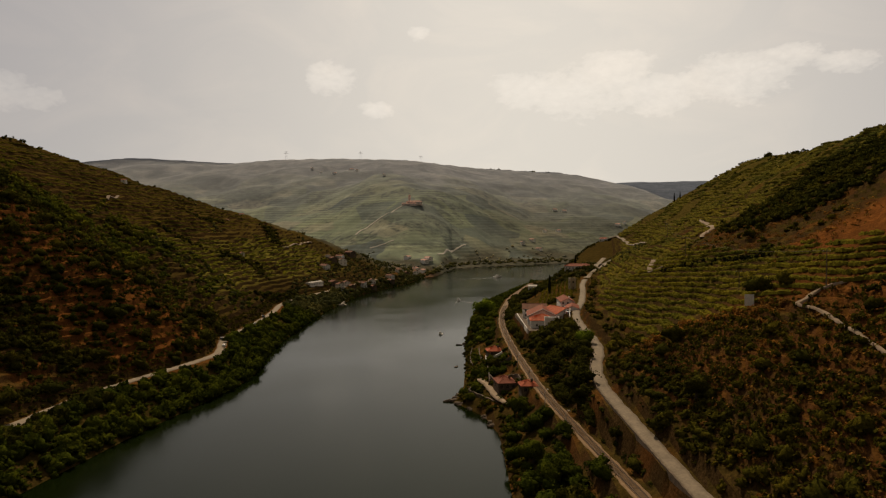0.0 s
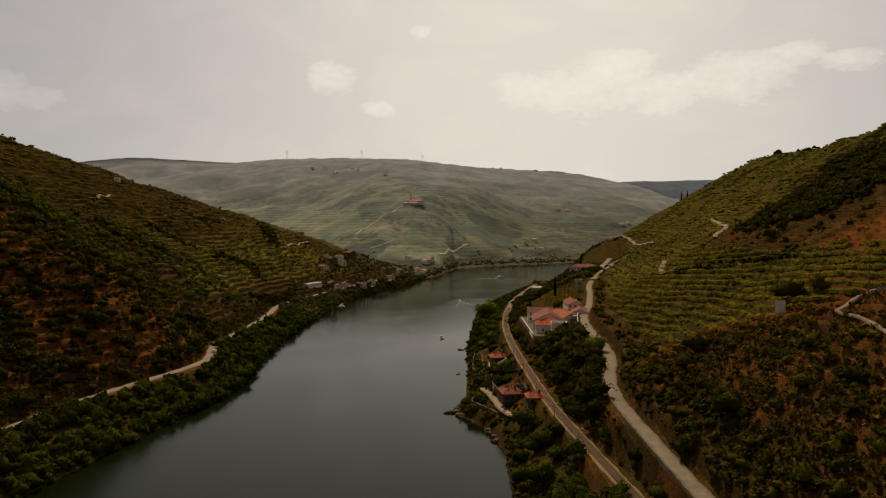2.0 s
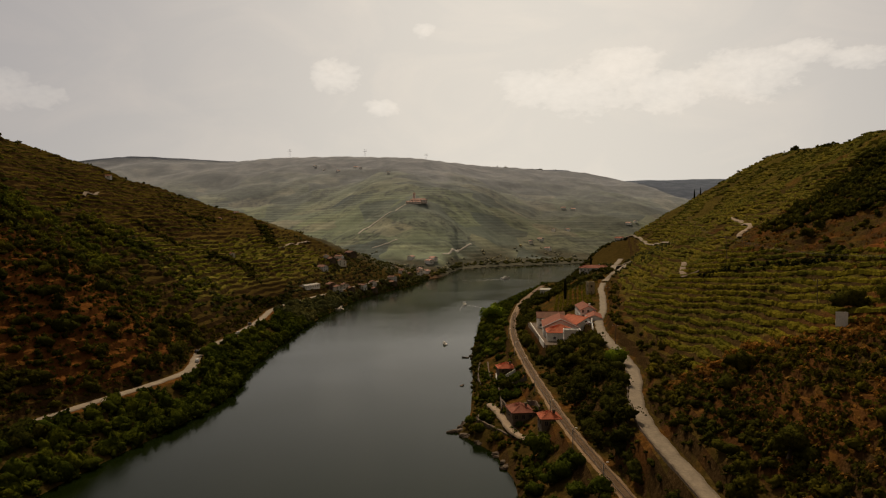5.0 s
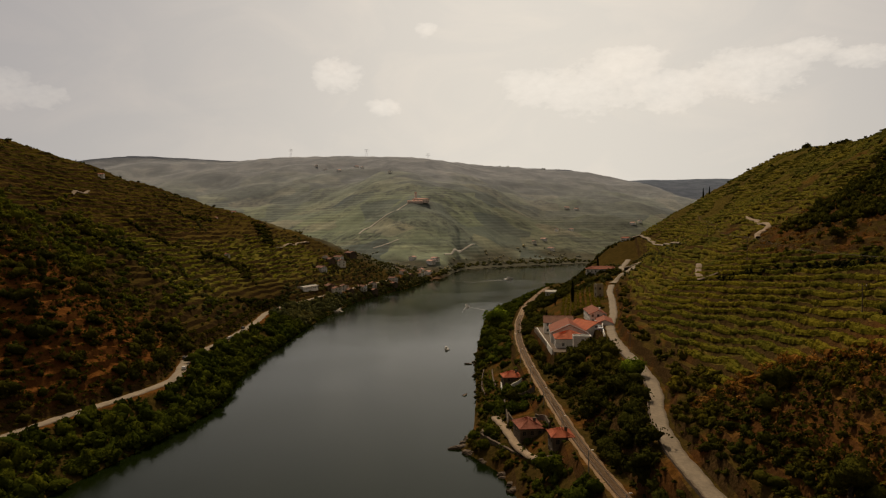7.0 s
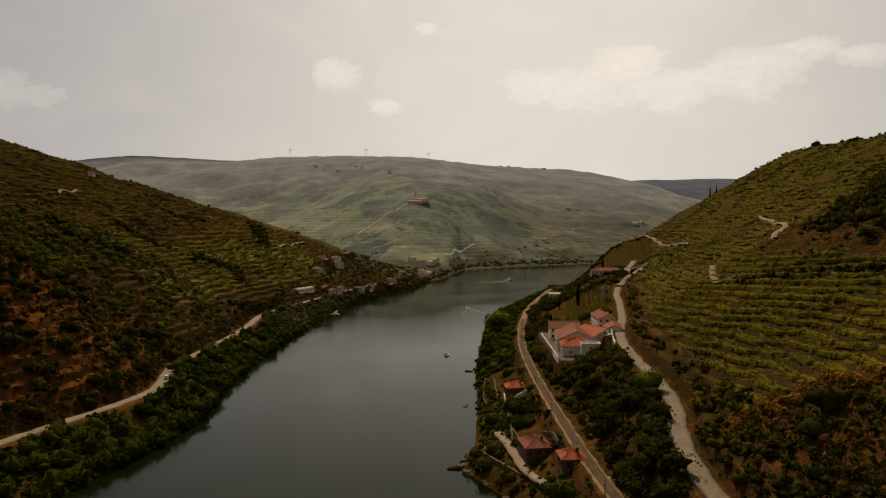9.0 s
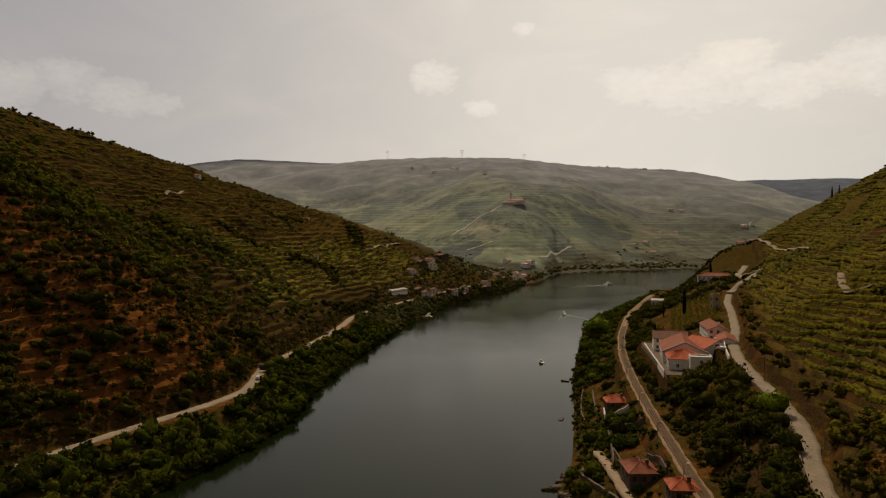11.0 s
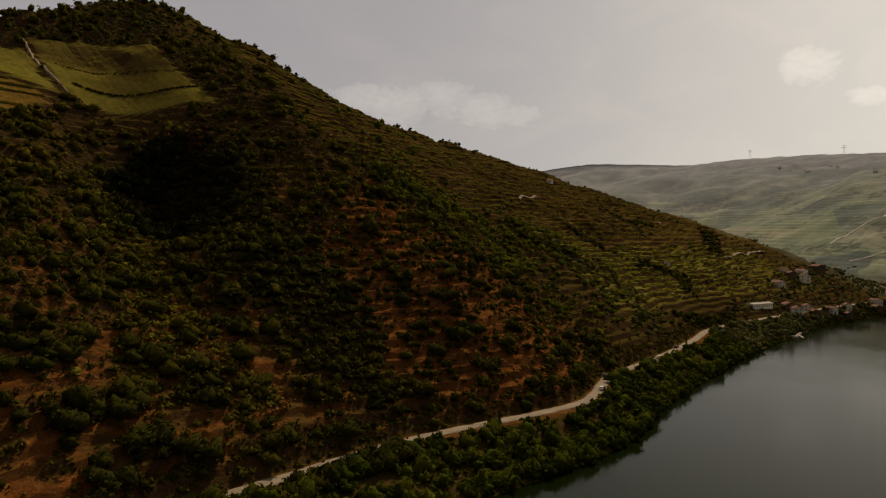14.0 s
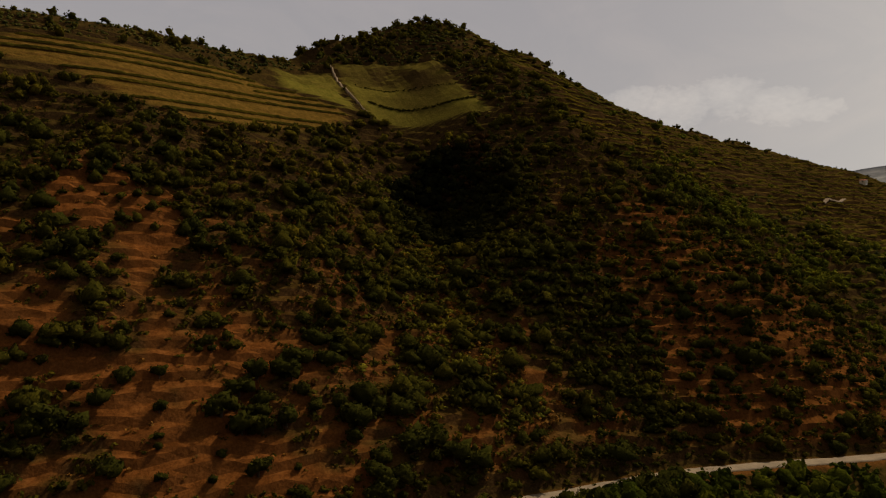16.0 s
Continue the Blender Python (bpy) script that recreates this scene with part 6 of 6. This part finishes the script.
house("quinta", "large pink-walled manor on the far spur", -61, 1498, g(-61, 1498) - 1, 12, 34, 6.5, 88, "hip", TILE_PALE, PINK, 0.4, 2, 8, True, "manor")
house("quinta_tower", "small pink chapel tower beside the manor", -72, 1512, g(-72, 1512), 5, 5, 13, 5, "hip", TILE_PALE, PINK, 0.8, 3, 1, False, "tower")
house("quinta_wing", "long low pale wing below the manor", -72, 1486, g(-72, 1486) - 0.5, 8, 30, 3.5, 86, "gable", TILE_PALE, PINK, 0.3, 1, 5, False, "manor")
for x, y in ((326, 2025), (352, 2020), (173, 1511), (198, 1545), (205, 1486), (247, 1692), (286, 1724), (-444, 2371), (-340, 2193), (-279, 2259), (-300, 2300), (-410, 2350), (-160, 1910), (-60, 1167), (-24, 1137), (-30, 1128), (-42, 1048), (-32, 1037), (459, 1824), (481, 1842)):
    house("distant_house", "distant white farmhouse among fields", x, y, g(x, y), 8, 13, 4.5, r.uniform(0, 180), "gable", TILE_PALE, WHITEWASH, 0.4, 2, 3, False, group="distant farmhouses", bare=y > 1600)
for x, y in ((-336, 735), (-262, 905), (-190, 655), (-246, 792)):
    house("field_hut", "tiny pale stone hut between vineyard plots", x, y, g(x, y) - 0.3, 4, 5, 2.8, r.uniform(0, 180), "gable", TILE_RED, WHITEWASH, 0.35, 1, 1, False, "hut", "field huts")

# ---------------------------------------------------------------- posts, board, rocks
def pole(x, y, tall, label, z=None, arm=True, lamp=False):
    root = tagged(new("lamp_post" if lamp else "utility_pole"), label, "lamp post" if lamp else "pole", "lamp posts along the railway" if lamp else "utility poles")
    root.location = (x, y, g(x, y) if z is None else z)
    part("post", tube(bmesh.new(), (0, 0, -0.6), (0, 0, tall), 0.16, 0.10, 8), POLE_GREY if lamp else TIMBER, root)
    if lamp:
        part("bracket", tube(bmesh.new(), (0, 0, tall), (0.9, 0, tall + 0.25), 0.05, 0.04, 6), POLE_GREY, root)
        part("lantern", box(bmesh.new(), 0.6, -0.15, tall + 0.15, 1.2, 0.15, tall + 0.32, 0.04), PAINT_WHITE, root)
    elif arm:
        part("crossarm", box(bmesh.new(), -1.1, -0.06, tall - 0.7, 1.1, 0.06, tall - 0.55, 0.01), TIMBER, root)
        for k in (-0.95, 0, 0.95):
            part("insulator", tube(bmesh.new(), (k, 0, tall - 0.55), (k, 0, tall - 0.25), 0.07, 0.05, 6), PAINT_WHITE, root)
    return root


poles = [(105, 190), (125, 358), (168, 520), (205, 640)]
for x, y in poles:
    pole(x, y, 11, "weathered timber power pole with a crossarm")
for x, y in ((99, 232), (79, 475), (66, 318), (96, 462)):
    pole(x, y, 8, "slim timber pole beside the vines")
for y in (205, 232, 262, 296, 330, 368, 410):
    pole(float(np.interp(y, RAIL_Y, RAIL_X)) - 3.2, y, 5.4, "slim grey lamp post beside the railway", 14.0, lamp=True)
# Steel coloured pale so that the pylons look faint with haze.
PYLON = surface("hazed_galvanised_steel", (0.45, 0.46, 0.48), (0.55, 0.56, 0.58), 0.3, 0.6, 0.0)
for k, (x, y) in enumerate(((-335, 2850), (-90, 2880), (-640, 2860))):
    root = tagged(new("lattice_pylon"), "distant steel lattice power pylon", "pylon", "skyline pylons")
    root.location = (x, y, g(x, y))
    for sx in (-1, 1):
        for sy in (-1, 1):
            part("leg", tube(bmesh.new(), (4 * sx, 4 * sy, -1), (0.5 * sx, 0.5 * sy, 38), 0.2, 0.14, 5), PYLON, root)
    for zz, wd in ((28, 9), (34, 7)):
        part("arm", box(bmesh.new(), -wd, -0.4, zz, wd, 0.4, zz + 0.8), PYLON, root)


def wire(a, b, sag):
    a, b = Vector(a), Vector(b)
    cu = bpy.data.curves.new("cable", "CURVE")
    cu.dimensions, cu.bevel_depth = "3D", 0.025
    sp = cu.splines.new("POLY")
    sp.points.add(16)
    for k in range(17):
        u = k / 16
        p = a.lerp(b, u)
        sp.points[k].co = (p.x, p.y, p.z - sag * 4 * u * (1 - u), 1)
    cu.materials.append(RAIL_STEEL)
    tagged(new("cable", cu), "thin sagging overhead power cable", "cable", "overhead cables")


for (x0, y0), (x1, y1) in zip(poles, poles[1:]):
    for k in (-0.95, 0.95):
        wire((x0 + k, y0, g(x0, y0) + 10.7), (x1 + k, y1, g(x1, y1) + 10.7), 3.0)

board = tagged(new("notice_board"), "blank white board on two posts above the slope", "sign")
board.matrix_world = pose(91.2, 206.5, g(91.2, 206.5), 0, 0, -14)
part("panel", box(bmesh.new(), -1.3, -0.05, 1.2, 1.3, 0.05, 4.6, 0.02), PAINT_WHITE, board)
for k in (-1.1, 1.1):
    part("post", tube(bmesh.new(), (k, 0.14, -0.5), (k, 0.14, 4.4), 0.08, 0.08, 6), POLE_GREY, board)


def rock(x, y, z, s, seed):
    v, q = welded(4)
    rr = np.random.default_rng(seed)
    lump = 1 + 0.22 * waves(v[:, 0] * 10 + seed * 3, v[:, 1] * 10 + v[:, 2] * 13, 9, seed) + rr.normal(0, 0.0, len(v))
    v = v * lump[:, None] * np.array([1.2, 0.9, 0.6]) * s
    tagged(new("rock", array_mesh("rock", v + np.array([x, y, z]), q, STONE)), "jagged brown schist rock at the waterline", "rock", "shore rocks")


r = random.Random(9)
for k in range(46):
    yy = r.uniform(255, 312) if k < 34 else r.uniform(360, 470)
    xx = float(np.interp(yy, RB_Y, RB_X)) + r.uniform(-0.8, 3.2)
    rock(xx, yy, r.uniform(-0.1, 0.5), r.uniform(0.5, 1.5), k)
for k, (x, y, s) in enumerate(((3.0, 293.5, 1.4), (1.6, 293.0, 1.0), (5, 294, 1.6), (0.4, 292.6, 0.7))):
    rock(x, y, 0.2, s, 70 + k)


# ---------------------------------------------------------------- boats and cars
def boat(x, y, turn, length, label, cabin=True):
    root = tagged(new("boat"), label, "boat", "boats on the river")
    root.matrix_world = pose(x, y, 0, 0, 0, turn)
    bm = bmesh.new()
    secs = []
    for k in range(9):
        u = k / 8
        w = 0.19 * length * math.sin(min(1, 0.35 + 0.75 * (1 - u)) * math.pi / 2) * (1 - u ** 4 * 0.96)
        hh = 0.13 * length * (0.8 + 0.5 * u * u)
        yy = (u - 0.45) * length
        secs.append([bm.verts.new(p) for p in ((-w, yy, hh), (-w * 0.75, yy, -0.1), (w * 0.75, yy, -0.1), (w, yy, hh), (w * 0.8, yy, hh * 0.72), (-w * 0.8, yy, hh * 0.72))])
    for a, b in zip(secs, secs[1:]):
        for k in range(6):
            bm.faces.new((a[k], a[(k + 1) % 6], b[(k + 1) % 6], b[k]))
    bm.faces.new(secs[0][::-1])
    bm.faces.new(secs[-1])
    part("hull", bm, PAINT_WHITE if cabin else TIMBER, root)
    if cabin:
        part("cabin", box(bmesh.new(), -0.11 * length, -0.12 * length, 0.09 * length, 0.11 * length, 0.14 * length, 0.27 * length, 0.08), PAINT_WHITE, root)
        part("windscreen", box(bmesh.new(), -0.1 * length, 0.141 * length, 0.17 * length, 0.1 * length, 0.155 * length, 0.25 * length, 0.01), GLASS_DARK, root)
    return root


boat(-2, 476, 20, 6.0, "small white moored motor boat with a cabin")
boat(6.8, 365, -30, 3.2, "small open wooden rowing boat", False)
boat(10.0, 432, 80, 4.0, "open rowing boat tied near the shore", False)
boat(15, 690, 12, 8.5, "white motor boat heading upstream")
boat(77, 990, -60, 13.0, "white tour boat on the far reach")

FOAM = surface("wake_foam", (0.20, 0.20, 0.18), (0.42, 0.41, 0.38), 0.5, 0.5, 0.2)


def wake(x, y, turn, length, spread, width, label):
    """Two thin foam ridges trailing a boat."""
    V, Q = [], []
    a = radians(turn)
    for s in (-1, 1):
        n0 = len(V)
        for k in range(30):
            u = k / 29
            along, off = -u * length, s * spread * u ** 0.8
            wd = width * (1 - u) * (0.6 + 0.4 * math.sin(k * 2.1))
            for e in (-wd, wd):
                lx, ly_ = off + e, along
                V.append((x + lx * math.cos(a) - ly_ * math.sin(a), y + lx * math.sin(a) + ly_ * math.cos(a), 0.03 + 0.05 * (e > 0)))
        Q += [[n0 + 2 * k, n0 + 2 * k + 1, n0 + 2 * k + 3, n0 + 2 * k + 2] for k in range(29)]
    tagged(new("wake", array_mesh("wake", V, Q, FOAM)), label, "wake", kind="stuff")


wake(15, 686, 12, 46, 15, 0.5, "thin pale wake spreading behind a boat")
wake(77, 985, -60, 110, 14, 1.4, "long pale wake behind the tour boat")


def car(x, y, z, turn, paint, label):
    root = tagged(new("car"), label, "car", "cars on the valley roads")
    root.matrix_world = pose(x, y, z, 0, 0, turn)
    bm = bmesh.new()
    prof = [(-2.1, 0.35), (-2.1, 0.85), (-1.9, 0.95), (-1.35, 1.42), (0.35, 1.45), (1.05, 0.98), (1.95, 0.85), (2.1, 0.6), (2.1, 0.35)]
    L = [bm.verts.new((-0.86 if h < 1.2 else -0.68, yy, h)) for yy, h in prof]
    R = [bm.verts.new((0.86 if h < 1.2 else 0.68, yy, h)) for yy, h in prof]
    bm.faces.new(L)
    bm.faces.new(R[::-1])
    for k in range(len(prof)):
        j = (k + 1) % len(prof)
        bm.faces.new((L[j], L[k], R[k], R[j]))
    bmesh.ops.bevel(bm, geom=list(bm.edges), offset=0.06, segments=1, affect="EDGES")
    part("body", bm, paint, root)
    for name, b6 in (("windscreen", (-0.6, 0.55, 1.05, 0.6, 0.95, 1.3)), ("rear_window", (-0.6, -1.78, 1.06, 0.6, -1.5, 1.3))):
        part(name, box(bmesh.new(), *b6, 0.05), GLASS_DARK, root)
    for sx in (-0.82, 0.82):
        part("side_window", box(bmesh.new(), sx - 0.04, -1.2, 1.0, sx + 0.04, 0.4, 1.34, 0.02), GLASS_DARK, root)
        for yy in (-1.3, 1.3):
            tyre = part("wheel", tube(bmesh.new(), (sx - 0.1, yy, 0.33), (sx + 0.1, yy, 0.33), 0.33, 0.33, 12), RUBBER, root)
            part("rim", tube(bmesh.new(), (sx - 0.115, yy, 0.33), (sx + 0.115, yy, 0.33), 0.19, 0.19, 8), POLE_GREY, tyre)
    return root


RUBBER = surface("tyre_rubber", (0.02, 0.02, 0.02), (0.035, 0.035, 0.035), 2, 0.9)
CAR_WHITE = surface("white_car_paint", (0.75, 0.75, 0.75), (0.8, 0.8, 0.8), 0.5, 0.25, 0, vary=0.02)
CAR_DARK = surface("dark_car_paint", (0.03, 0.03, 0.035), (0.04, 0.04, 0.045), 0.5, 0.25, 0, vary=0.02)
for yy, off, m, lab in ((372, 1.3, CAR_WHITE, "white hatchback on the riverside road"), (396, -1.4, CAR_DARK, "dark hatchback on the riverside road"), (455, 1.3, CAR_WHITE, "white car on the riverside road"), (492, -1.3, CAR_DARK, "dark car on the riverside road")):
    x0, x1 = np.interp([yy - 2, yy + 2], LROAD_Y, LROAD_X)
    car((x0 + x1) / 2 + off, yy, LROAD_H + 0.31, -math.degrees(math.atan2(x1 - x0, 4)), m, lab)
for x, y, turn, m, lab in ((67.6, 379.5, 15, CAR_DARK, "dark car parked in the estate yard"), (67.0, 374.5, 10, CAR_WHITE, "white car parked in the estate yard"), (66.8, 369.0, 8, CAR_DARK, "dark car parked beside the white estate")):
    car(x, y, max(g(x + a, y + b) for a in (-1, 1) for b in (-2, 2)) + 0.02, turn, m, lab)
